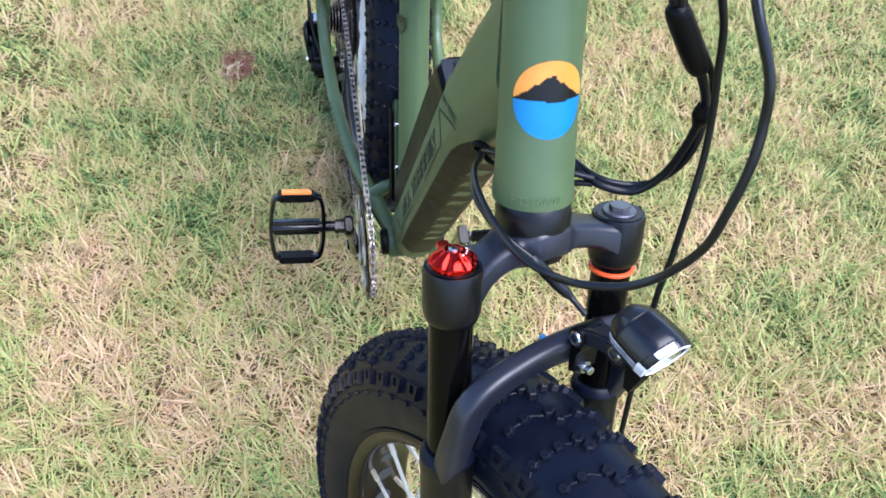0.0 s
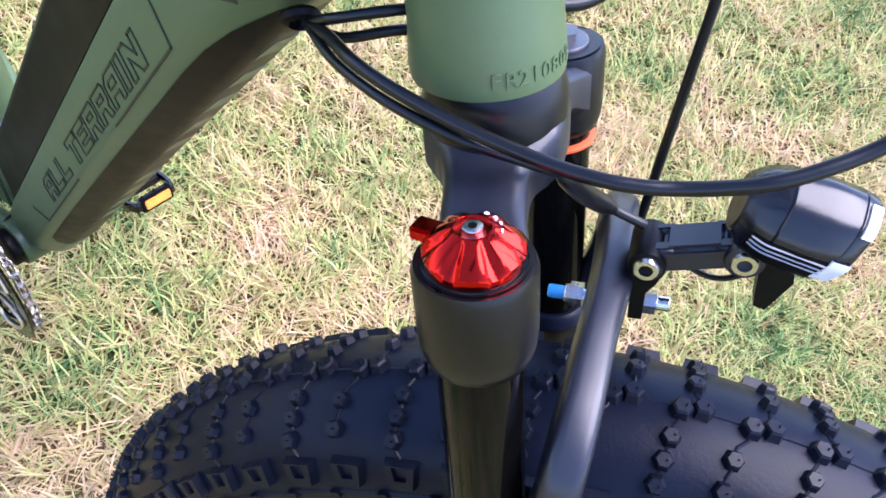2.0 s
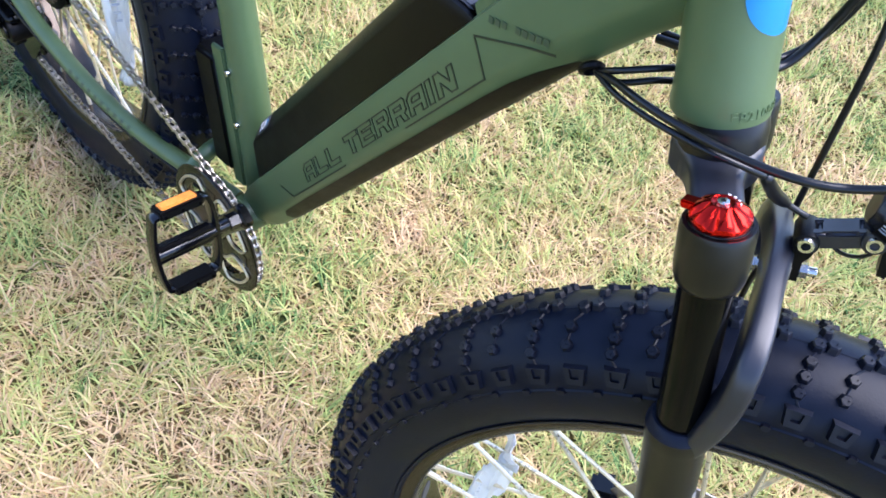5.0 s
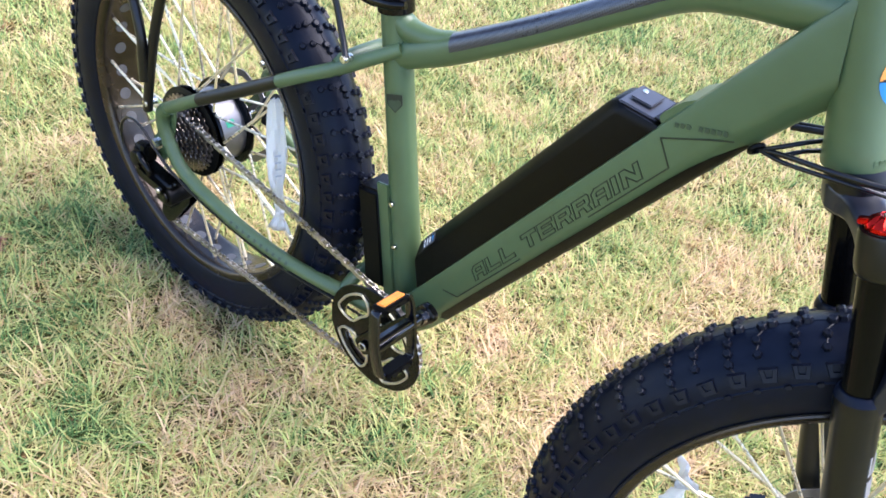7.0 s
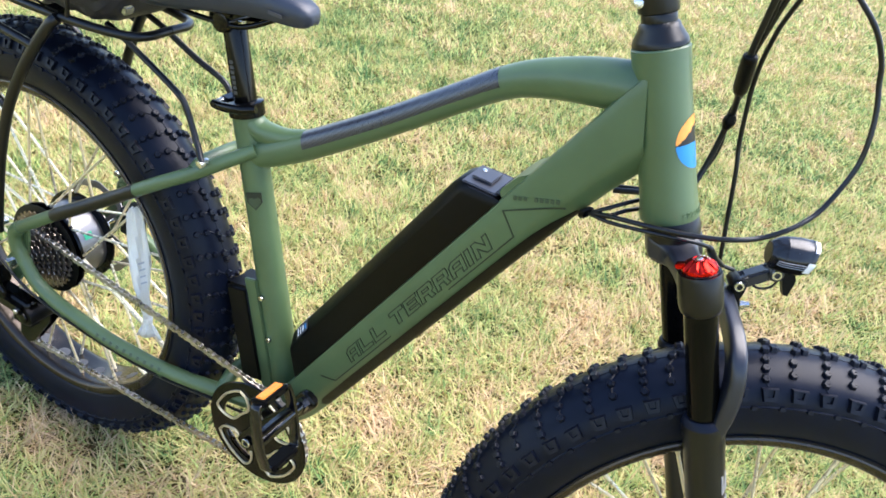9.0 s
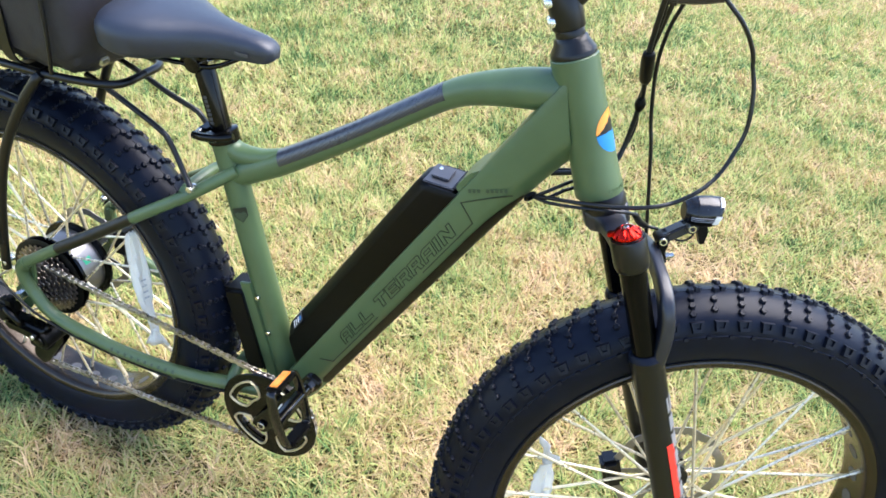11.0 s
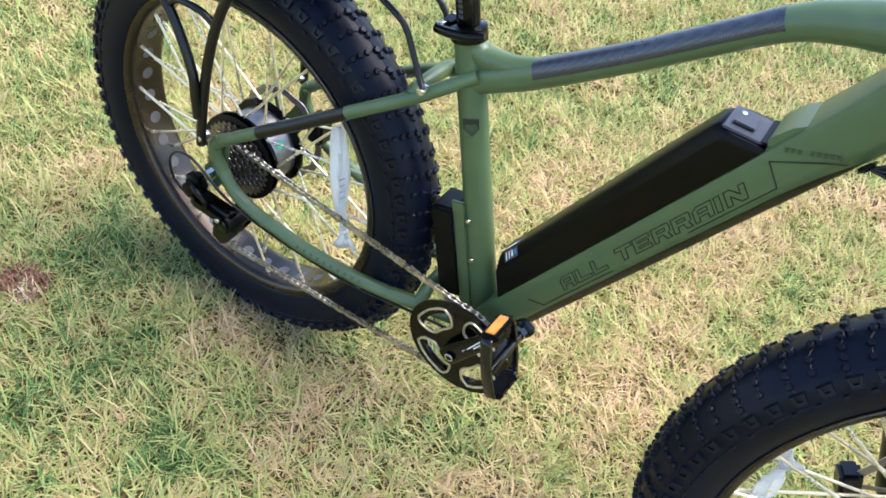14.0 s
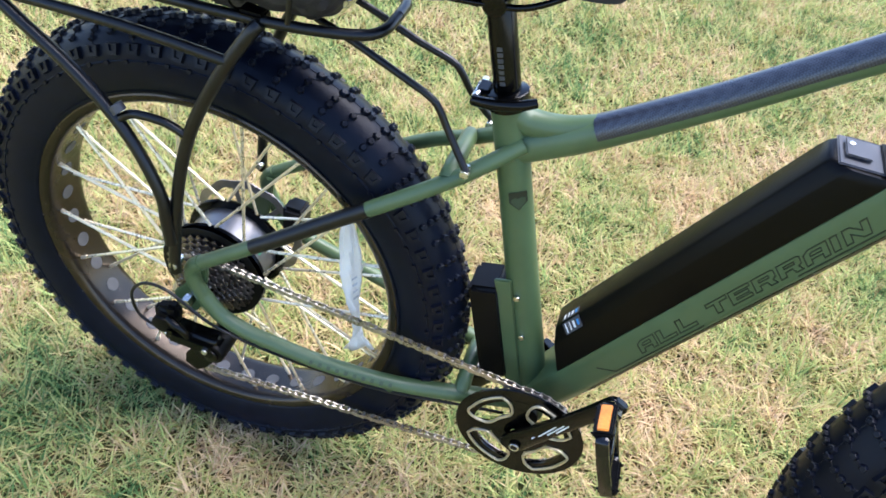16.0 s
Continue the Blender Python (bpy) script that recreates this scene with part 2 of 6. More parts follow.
def prism(outline, y0, y1, bevel=0.0):
    """An outline in x, z pulled from y0 to y1."""
    bm = bmesh.new()
    lo = [bm.verts.new((x, y0, z)) for x, z in outline]
    hi = [bm.verts.new((x, y1, z)) for x, z in outline]
    bm.faces.new(lo)
    bm.faces.new(hi[::-1])
    for i in range(len(lo)):
        j = (i + 1) % len(lo)
        bm.faces.new((lo[j], lo[i], hi[i], hi[j]))
    bmesh.ops.recalc_face_normals(bm, faces=bm.faces[:])
    if bevel:
        bmesh.ops.bevel(bm, geom=bm.edges[:], offset=bevel, segments=2, affect="EDGES")
    return bm


def axes_matrix(origin, x, y, z):
    m = Matrix.Identity(4)
    for j in range(3):
        m[j][0], m[j][1], m[j][2], m[j][3] = x[j], y[j], z[j], origin[j]
    return m


def lettering(name, text, size, m, mat, parent, label, depth=0.0004, outline=0.0, shear=0.0, length=0.0):
    """Raised letters with the built-in font, turned into a mesh. outline: draw the letters' edges alone."""
    cu = bpy.data.curves.new(name, "FONT")
    cu.body, cu.size, cu.shear = text, size, shear
    cu.align_x, cu.align_y = "LEFT", "BOTTOM"
    cu.space_character = 1.08
    if outline:
        cu.fill_mode = "NONE"
        cu.bevel_depth = outline
        cu.bevel_resolution = 0
        cu.resolution_u = 3
    else:
        cu.extrude = depth
        cu.resolution_u = 3
    tmp = new(name, cu)
    dg = bpy.context.evaluated_depsgraph_get()
    me = bpy.data.meshes.new_from_object(tmp.evaluated_get(dg))
    bpy.data.objects.remove(tmp)
    wide = max(v.co.x for v in me.vertices) - min(v.co.x for v in me.vertices)
    me.transform(m @ Matrix.Diagonal((length / wide if length else 1.0, 1, 1, 1)))
    me.materials.clear()
    me.materials.append(mat)
    ob = new(name, me)
    ob.parent = parent
    ob.matrix_parent_inverse = WORLD_OF[parent.name].inverted()
    WORLD_OF[ob.name] = Matrix.Identity(4)
    return tagged(ob, label)


# ---- ground: one lawn that reaches the horizon ----
def lawn_material(name, blades):
    m = bpy.data.materials.new(name)
    m.use_nodes = True
    nt = m.node_tree
    b = nt.nodes["Principled BSDF"]
    b.inputs["Roughness"].default_value = 0.62 if blades else 0.9
    b.inputs["Specular IOR Level"].default_value = 0.18 if blades else 0.1
    geo = nt.nodes.new("ShaderNodeNewGeometry")

    def noise_tex(scale, detail=4):
        n = nt.nodes.new("ShaderNodeTexNoise")
        n.inputs["Scale"].default_value, n.inputs["Detail"].default_value = scale, detail
        nt.links.new(geo.outputs["Position"], n.inputs["Vector"])
        return n.outputs[0]

    def mapped(value, a, c, lo=0.0, hi=1.0):
        n = nt.nodes.new("ShaderNodeMapRange")
        n.inputs["From Min"].default_value, n.inputs["From Max"].default_value = a, c
        n.inputs["To Min"].default_value, n.inputs["To Max"].default_value = lo, hi
        nt.links.new(value, n.inputs[0])
        return n.outputs[0]

    def add(p, q):
        n = nt.nodes.new("ShaderNodeMath")
        n.operation = "ADD"
        nt.links.new(p, n.inputs[0])
        nt.links.new(q, n.inputs[1])
        return n.outputs[0]

    patch = add(mapped(noise_tex(4.5, 3), 0.32, 0.68, -0.25, 0.33), mapped(noise_tex(20.0, 4), 0.3, 0.7, -0.04, 0.40))
    # drier and greener places of the lawn, some bike-shaded: x, y, radius, shift
    for bx, by, br, shift in LAWN_PATCHES:
        dn = nt.nodes.new("ShaderNodeVectorMath")
        dn.operation = "DISTANCE"
        dn.inputs[1].default_value = (bx, by, 0)
        nt.links.new(geo.outputs["Position"], dn.inputs[0])
        mr = nt.nodes.new("ShaderNodeMapRange")
        mr.interpolation_type = "SMOOTHSTEP"
        mr.inputs["From Min"].default_value, mr.inputs["From Max"].default_value = br * 0.2, br
        mr.inputs["To Min"].default_value, mr.inputs["To Max"].default_value = shift, 0.0
        nt.links.new(dn.outputs["Value"], mr.inputs[0])
        patch = add(patch, mr.outputs[0])
    if blades:
        fine = mapped(geo.outputs["Random Per Island"], 0, 1, -0.10, 0.62)
    else:
        fine = mapped(noise_tex(120.0, 5), 0.3, 0.7, 0, 0.5)
    ramp = nt.nodes.new("ShaderNodeValToRGB")
    stops = GRASS_STOPS if blades else SOIL_STOPS
    while len(ramp.color_ramp.elements) < len(stops):
        ramp.color_ramp.elements.new(0.5)
    for e, (pos, col) in zip(ramp.color_ramp.elements, stops):
        e.position, e.color = pos, (*col, 1)
    nt.links.new(add(patch, fine), ramp.inputs[0])
    tone = nt.nodes.new("ShaderNodeMix")
    tone.data_type = "RGBA"
    tone.inputs["B"].default_value = (0.36, 0.19, 0.09, 1)
    nt.links.new(ramp.outputs[0], tone.inputs["A"])
    if blades:
        # one blade in nine is withered brown
        spread, frac = nt.nodes.new("ShaderNodeMath"), nt.nodes.new("ShaderNodeMath")
        spread.operation, frac.operation = "MULTIPLY", "FRACT"
        spread.inputs[1].default_value = 37.7
        nt.links.new(geo.outputs["Random Per Island"], spread.inputs[0])
        nt.links.new(spread.outputs[0], frac.inputs[0])
        nt.links.new(mapped(frac.outputs[0], 0.84, 0.92, 0, 0.55), tone.inputs["Factor"])
    else:
        nt.links.new(mapped(noise_tex(60.0, 4), 0.5, 0.75, 0, 0.7), tone.inputs["Factor"])
    surface = tone.outputs["Result"]
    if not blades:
        # farther out, with fewer single blades, the ground takes grass colours darkened for self-shade
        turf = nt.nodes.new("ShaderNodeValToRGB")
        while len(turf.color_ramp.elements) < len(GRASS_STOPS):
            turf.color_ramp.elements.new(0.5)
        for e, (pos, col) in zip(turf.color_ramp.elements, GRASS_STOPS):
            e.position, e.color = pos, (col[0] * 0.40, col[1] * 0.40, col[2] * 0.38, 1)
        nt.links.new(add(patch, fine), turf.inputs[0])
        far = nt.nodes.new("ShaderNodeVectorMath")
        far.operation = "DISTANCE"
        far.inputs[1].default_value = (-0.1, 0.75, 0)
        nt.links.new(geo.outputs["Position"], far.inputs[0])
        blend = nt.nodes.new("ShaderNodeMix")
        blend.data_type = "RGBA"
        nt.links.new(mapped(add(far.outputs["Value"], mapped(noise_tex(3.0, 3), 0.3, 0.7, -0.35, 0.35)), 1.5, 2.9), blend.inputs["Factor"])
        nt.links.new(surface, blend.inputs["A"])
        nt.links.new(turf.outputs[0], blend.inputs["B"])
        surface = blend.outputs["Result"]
    nt.links.new(surface, b.inputs["Base Color"])
    if blades:
        tr = nt.nodes.new("ShaderNodeBsdfTranslucent")
        mix = nt.nodes.new("ShaderNodeMixShader")
        mix.inputs[0].default_value = 0.24
        nt.links.new(surface, tr.inputs[0])
        nt.links.new(b.outputs[0], mix.inputs[1])
        nt.links.new(tr.outputs[0], mix.inputs[2])
        nt.links.new(mix.outputs[0], nt.nodes["Material Output"].inputs[0])
    else:
        bp = nt.nodes.new("ShaderNodeBump")
        bp.inputs["Strength"].default_value, bp.inputs["Distance"].default_value = 0.8, 0.02
        nt.links.new(noise_tex(90.0, 6), bp.inputs["Height"])
        nt.links.new(bp.outputs[0], b.inputs["Normal"])
    return m


# greener spots under and beside the bicycle also carry its soft shade
LAWN_PATCHES = [(0.62, -0.32, 0.42, 0.16), (0.30, -0.66, 0.30, 0.13), (0.60, 0.27, 0.34, 0.13), (0.60, 0.80, 0.35, 0.10), (0.36, -0.02, 0.34, -0.09),
                (0.08, -0.42, 0.30, -0.12), (-0.35, -0.25, 0.36, -0.12), (0.25, 1.40, 0.60, -0.04), (1.2, 2.8, 1.9, -0.10), (-0.9, 2.2, 1.6, -0.18), (-0.8, 0.2, 0.5, -0.12),
                (0.80, 0.45, 0.40, 0.12), (1.05, 1.25, 0.45, 0.10)]
GRASS_STOPS = [(0.00, (0.085, 0.180, 0.060)), (0.26, (0.395, 0.485, 0.158)), (0.50, (0.515, 0.480, 0.190)),
               (0.74, (0.585, 0.455, 0.235)), (1.0, (0.70, 0.51, 0.32))]
# dark enough to stand for the shade in the gaps between blades
SOIL_STOPS = [(0.20, (0.035, 0.050, 0.014)), (0.5, (0.065, 0.066, 0.022)), (0.75, (0.10, 0.080, 0.036)), (0.95, (0.13, 0.098, 0.05))]
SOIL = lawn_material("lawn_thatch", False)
BLADE = lawn_material("grass_blade", True)


def build_ground():
    ring = [0, 0.5, 1, 1.5, 2, 2.5, 3, 4, 6, 9, 14, 25, 60, 200, 900, 3000]
    v, f, segs = [(0.6, 0.3, 0)], [], 64
    rng = random.Random(3)
    for r in ring[1:]:
        for k in range(segs):
            a = 2 * math.pi * k / segs
            v.append((0.6 + r * math.cos(a), 0.3 + r * math.sin(a), 0.0 if r < 1.3 else rng.uniform(-0.006, 0.004)))
    for k in range(segs):
        f.append((0, 1 + k, 1 + (k + 1) % segs))
    for i in range(len(ring) - 2):
        a, c = 1 + i * segs, 1 + (i + 1) * segs
        for k in range(segs):
            q = (k + 1) % segs
            f.append((a + k, c + k, c + q, a + q))
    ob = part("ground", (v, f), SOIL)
    tagged(ob, "flat lawn of green and straw-dry grass", "lawn", kind="structure")


def build_grass():
    """Blades of grass, curved and of every direction; dense by the bicycle, thinner and larger far off."""
    rng = np.random.default_rng(11)
    allv, allf, start = [], [], 0
    # x0, x1, y0, y1, blades per square metre, length, width
    areas = [(-1.0, 1.7, -0.75, 1.15, 33000, 0.046, 0.0027), (-1.9, 1.9, 1.15, 2.4, 20000, 0.048, 0.0033), (-2.9, -1.0, -0.75, 1.15, 17000, 0.048, 0.0034),
             (1.7, 2.3, -0.75, 2.4, 14000, 0.048, 0.0034), (-3.6, 3.2, 2.4, 4.6, 6500, 0.050, 0.0045), (-3.6, -1.9, 1.15, 2.4, 8000, 0.045, 0.0040), (-3.6, -2.9, -0.75, 1.15, 9000, 0.050, 0.0042),
             (2.3, 3.2, -0.75, 2.4, 5000, 0.050, 0.0045), (-3.6, 1.7, -1.5, -0.75, 15000, 0.048, 0.0034), (-3.6, 1.7, -2.4, -1.5, 5000, 0.050, 0.0045), (1.7, 3.2, -2.4, -0.75, 4000, 0.050, 0.0048),
             (-7.0, 7.0, 4.6, 9.0, 1100, 0.070, 0.0090), (-7.0, -3.6, -2.4, 4.6, 1100, 0.070, 0.0090), (3.2, 7.0, -2.4, 4.6, 1100, 0.070, 0.0090), (-7.0, 7.0, -6.0, -2.4, 900, 0.070, 0.0095)]
    waves = [(w * math.cos(a), w * math.sin(a), ph, 0.42) for w, a, ph in ((rng.uniform(25, 130), rng.uniform(0, 6.28), rng.uniform(0, 6.28)) for _ in range(14))]
    for x0, x1, y0, y1, dens, length, width in areas:
        n = int((x1 - x0) * (y1 - y0) * dens)
        px, py = rng.uniform(x0, x1, n), rng.uniform(y0, y1, n)
        # clumps: neighbouring blades lean alike and grow to a like length
        swirl, tall = np.zeros(n), np.zeros(n)
        for kx, ky, ph, amp in waves:
            swirl += amp * np.sin(kx * px + ky * py + ph)
            tall += amp * np.sin(ky * px - kx * py + 2.1 * ph)
        az = 2.2 * swirl + rng.normal(0, 0.85, n) + np.where(rng.random(n) < 0.25, rng.uniform(0, 2 * np.pi, n), 0.0)
        ln = length * rng.uniform(0.45, 1.35, n) * (1.0 + 0.28 * np.clip(tall, -1, 1))
        wd = width * rng.uniform(0.55, 1.3, n)
        lay = rng.beta(1.6, 1.7, n) * 1.30 + 0.10       # lean from upright, radians
        bend = rng.uniform(0.1, 0.9, n)
        dirx, diry = np.cos(az), np.sin(az)
        tw = az + rng.uniform(-0.8, 0.8, n)
        sx, sy = -np.sin(tw), np.cos(tw)
        h = np.zeros(n)
        o = np.zeros(n)
        prev = 0.0
        rows = [(0.0, 1.0), (0.55, 0.85), (1.0, 0.0)]
        base_z = rng.uniform(-0.004, 0.006, n)
        vs = []
        for t, wk in rows:
            ang = lay + bend * (t - 0.2)
            h = h + (t - prev) * ln * np.maximum(np.cos(ang), -0.25)
            o = o + (t - prev) * ln * np.sin(ang)
            prev = t
            cx, cy, cz = px + dirx * o, py + diry * o, np.maximum(base_z + h, 0.002)
            if wk > 0:
                vs.append(np.stack([cx - sx * wd * wk / 2, cy - sy * wd * wk / 2, cz], 1))
                vs.append(np.stack([cx + sx * wd * wk / 2, cy + sy * wd * wk / 2, cz], 1))
            else:
                vs.append(np.stack([cx, cy, cz], 1))
        vv = np.stack(vs, 1).reshape(-1, 3)
        k = np.arange(n)[:, None] * 5 + start
        allv.append(vv)
        allf.append((k + np.array([[0, 1, 3, 2]]), k + np.array([[2, 3, 4]])))
        start += 5 * n
    v = np.concatenate(allv)
    quads = np.concatenate([a for a, b in allf])
    tris = np.concatenate([b for a, b in allf])
    me = bpy.data.meshes.new("grass")
    me.vertices.add(len(v))
    me.vertices.foreach_set("co", v.ravel())
    loops = np.concatenate([quads.ravel(), tris.ravel()])
    me.loops.add(len(loops))
    me.loops.foreach_set("vertex_index", loops.astype(np.int32))
    me.polygons.add(len(quads) + len(tris))
    starts = np.concatenate([np.arange(len(quads)) * 4, len(quads) * 4 + np.arange(len(tris)) * 3])
    me.polygons.foreach_set("loop_start", starts.astype(np.int32))
    me.polygons.foreach_set("loop_total", np.concatenate([np.full(len(quads), 4), np.full(len(tris), 3)]).astype(np.int32))
    me.polygons.foreach_set("use_smooth", np.ones(len(quads) + len(tris), bool))
    me.update(calc_edges=True)
    me.materials.append(BLADE)
    ob = new("grass", me)
    tagged(ob, "short mown grass, green with straw-coloured dry blades", "grass", kind="stuff")


build_ground()
build_grass()

# ---- the bicycle ----
YM = 0.005                                  # its middle plane
bike = thing("bicycle", (0.6, 0, 0), "matt green fat-tyre electric bicycle standing on the lawn", "bicycle")

# down tube axes: S runs up the tube, N out of its lower face
D_O = Vector((0.521, YM, 0.384))
D_S = Vector((0.503, 0, 0.864)).normalized()
D_N = Vector((D_S.z, 0, -D_S.x))
Y = Vector((0, 1, 0))


def dt(s, n, y):
    """A place on the down tube: along it, across it from its upper edge, and to its left."""
    return D_O + D_S * s + D_N * n + Y * y


def dt_loft(rings):
    """A solid from closed rings of (s, n, y)."""
    v, f, k = [], [], len(rings[0])
    for ring in rings:
        v.extend(dt(*p) for p in ring)
    for i in range(len(rings) - 1):
        for a in range(k):
            b = (a + 1) % k
            f.append((i * k + a, i * k + b, (i + 1) * k + b, (i + 1) * k + a))
    f.append(tuple(range(k))[::-1])
    f.append(tuple(range((len(rings) - 1) * k, len(rings) * k)))
    return v, f


# block letters on a field ten wide and ten high: outer contour, inner contour
GLYPHS = {}
GLYPHS["A"] = [[(0, 0), (0, 7.8), (2.4, 10), (10, 10), (10, 0), (7.4, 0), (7.4, 3), (2.6, 3), (2.6, 0)], [(2.6, 5.2), (2.6, 6.8), (3.4, 7.5), (7.4, 7.5), (7.4, 5.2)]]
GLYPHS["L"] = [[(0, 0), (0, 10), (2.7, 10), (2.7, 2.6), (10, 2.6), (10, 0)]]
GLYPHS["T"] = [[(0, 7.4), (0, 10), (10.4, 10), (10.4, 7.4), (6.6, 7.4), (6.6, 0), (3.8, 0), (3.8, 7.4)]]
GLYPHS["E"] = [[(0, 0), (0, 10), (10, 10), (10, 7.6), (2.7, 7.6), (2.7, 6.2), (9, 6.2), (9, 3.9), (2.7, 3.9), (2.7, 2.4), (10, 2.4), (10, 0)]]
GLYPHS["R"] = [[(0, 0), (0, 10), (9, 10), (10, 9), (10, 4.6), (8.6, 3.4), (10, 0), (7, 0), (5.8, 3.4), (2.7, 3.4), (2.7, 0)], [(2.7, 5.8), (2.7, 7.5), (7.3, 7.5), (7.3, 5.8)]]
GLYPHS["I"] = [[(0, 0), (0, 10), (2.8, 10), (2.8, 0)]]
GLYPHS["N"] = [[(0, 0), (0, 10), (3, 10), (7.3, 4.4), (7.3, 10), (10, 10), (10, 0), (7, 0), (2.7, 5.6), (2.7, 0)]]


def build_down_tube():
    def section(w, lo, hi):
        """Outline across the tube: half width w, from lo to hi, with eased upper corners and cut lower ones."""
        pts = [(lo + 0.0006, -w + 0.006), (lo + 0.0025, -w + 0.0022), (lo + 0.007, -w + 0.0004), (lo + 0.015, -w), (hi - 0.026, -w),
               (hi - 0.021, -w + 0.0012), (hi - 0.016, -w + 0.005), (hi - 0.004, -w + 0.017), (hi - 0.0008, -w + 0.022), (hi, -w + 0.026)]
        return pts + [(n, -y) for n, y in pts[::-1]]
    stations = [(-0.105, 0.026, 0.012, 0.052), (-0.085, 0.031, 0.006, 0.060), (-0.05, 0.034, 0.001, 0.065), (0.0, 0.036, 0, 0.066),
                (0.30, 0.036, 0, 0.066), (0.50, 0.036, 0, 0.067), (0.56, 0.0345, 0, 0.068), (0.62, 0.031, 0, 0.070), (0.67, 0.027, 0, 0.073), (0.706, 0.0245, 0.001, 0.076)]
    rings = [[(s - (max(0.0, s - 0.56) / 0.145) * (n - lo) * 1.0, n, y) for n, y in section(w, lo, hi)] for s, w, lo, hi in stations]
    tube_ob = part("down_tube", dt_loft(rings), GREEN, bike, "matt green boxy down tube with dark lettering")
    yr = -0.0363

    def line(pts, wd=0.0015):
        g = []
        for (s0, n0), (s1, n1) in zip(pts, pts[1:]):
            a, b = dt(s0, n0, yr), dt(s1, n1, yr)
            d = (b - a).normalized()
            up = d.cross(Y)
            g.append(block((a + b) / 2, ((b - a).length + wd * 0.8, wd, 0.0006), (d, up, Y), 0))
        return merged(*g)
    for pts in ([(0.060, 0.0245), (0.077, 0.0430), (0.222, 0.0430)], [(0.352, 0.0425), (0.474, 0.0420), (0.486, 0.0121), (0.530, 0.0400), (0.548, 0.0530)]):
        part("pinstripe", line(pts), GREEN_DARK, tube_ob, smooth=False)
    # outlined block letters, leaning forward
    for word, s0, ln in (("ALL", 0.129, 0.090), ("TERRAIN", 0.238, 0.203)):
        widths = [5.0 if ch == "I" else 11.6 for ch in word]
        k, at = ln / (sum(widths) - 1.6), 0.0
        for ch, wd in zip(word, widths):
            g = []
            for contour in GLYPHS[ch]:
                pts = [(s0 + (at + gx) * k + gy * 0.1 * 0.0065, 0.0372 - gy * 0.00182) for gx, gy in contour]
                g.append(line(pts + pts[:1], 0.0013))
            part("letter", merged(*g), GREEN_DARK, tube_ob, smooth=False)
            at += wd
    # small unreadable print by the upper end: plain bars
    for k in range(9):
        if k in (3,):
            continue
        a = dt(0.505 + 0.0075 * k * 0.62, 0.012 + 0.0075 * k * 0.55, yr)
        part("print_bar", block(a + D_S * 0.004 + D_N * -0.002, (0.0042, 0.0050, 0.0005), (D_S * 0.62 + D_N * 0.78, D_S * 0.78 - D_N * 0.62, Y), 0), GREEN_MID, tube_ob, smooth=False)
    # dark panel wrapped under the tube, with slanted bars of print; its upper end slides down to the lower edge
    ring_in = []
    for s, q in ((0.004, 0.55), (0.02, 0.12), (0.10, 0.05), (0.46, 0.05), (0.49, 0.12), (0.515, 0.35), (0.535, 0.70), (0.548, 0.95)):
        w = 0.036 - 0.0015 * max(0.0, (s - 0.50) / 0.06)
        hi = 0.066 + 0.001 * max(0.0, (s - 0.30) / 0.2)
        p1, p2 = (hi - 0.016, w - 0.005), (hi - 0.004, w - 0.017)
        half = [(p1[0] + (p2[0] - p1[0]) * q + 0.0004, p1[1] + (p2[1] - p1[1]) * q + 0.0004), (p2[0] + 0.0004, p2[1] + 0.0004), (hi - 0.0002, w - 0.0218), (hi + 0.0005, w - 0.026)]
        ring_in.append([(s, n, -y) for n, y in half] + [(s, n, y) for n, y in half[::-1]] + [(s, hi - 0.012, 0.0)])
    part("underside_panel", dt_loft(ring_in), PLASTIC, tube_ob, "black panel under the down tube")
    for k in range(10):
        s = 0.12 + 0.042 * k
        hi = 0.066 + 0.001 * max(0.0, (s - 0.30) / 0.2)
        g = block(dt(s, hi + 0.0007, 0), (0.016, 0.020, 0.0004), ((D_S + Y * 0.35).normalized(), (Y - D_S * 0.35).normalized(), D_N), 0)
        part("print_bar", g, GREEN, tube_ob, smooth=False)
    # cable port
    o = dt(0.5530, 0.0685, -0.0155)
    ax = (D_N * 0.86 - Y * 0.5).normalized()
    part("cable_port", moved(lathe([(0.0045, 0), (0.0080, 0.0003), (0.0094, 0.0025), (0.0086, 0.0048), (0.0058, 0.0056), (0.0045, 0.0025)], 28, True), axes_matrix(o, D_S, ax, D_S.cross(ax))), PLASTIC, tube_ob, "black rubber cable port")


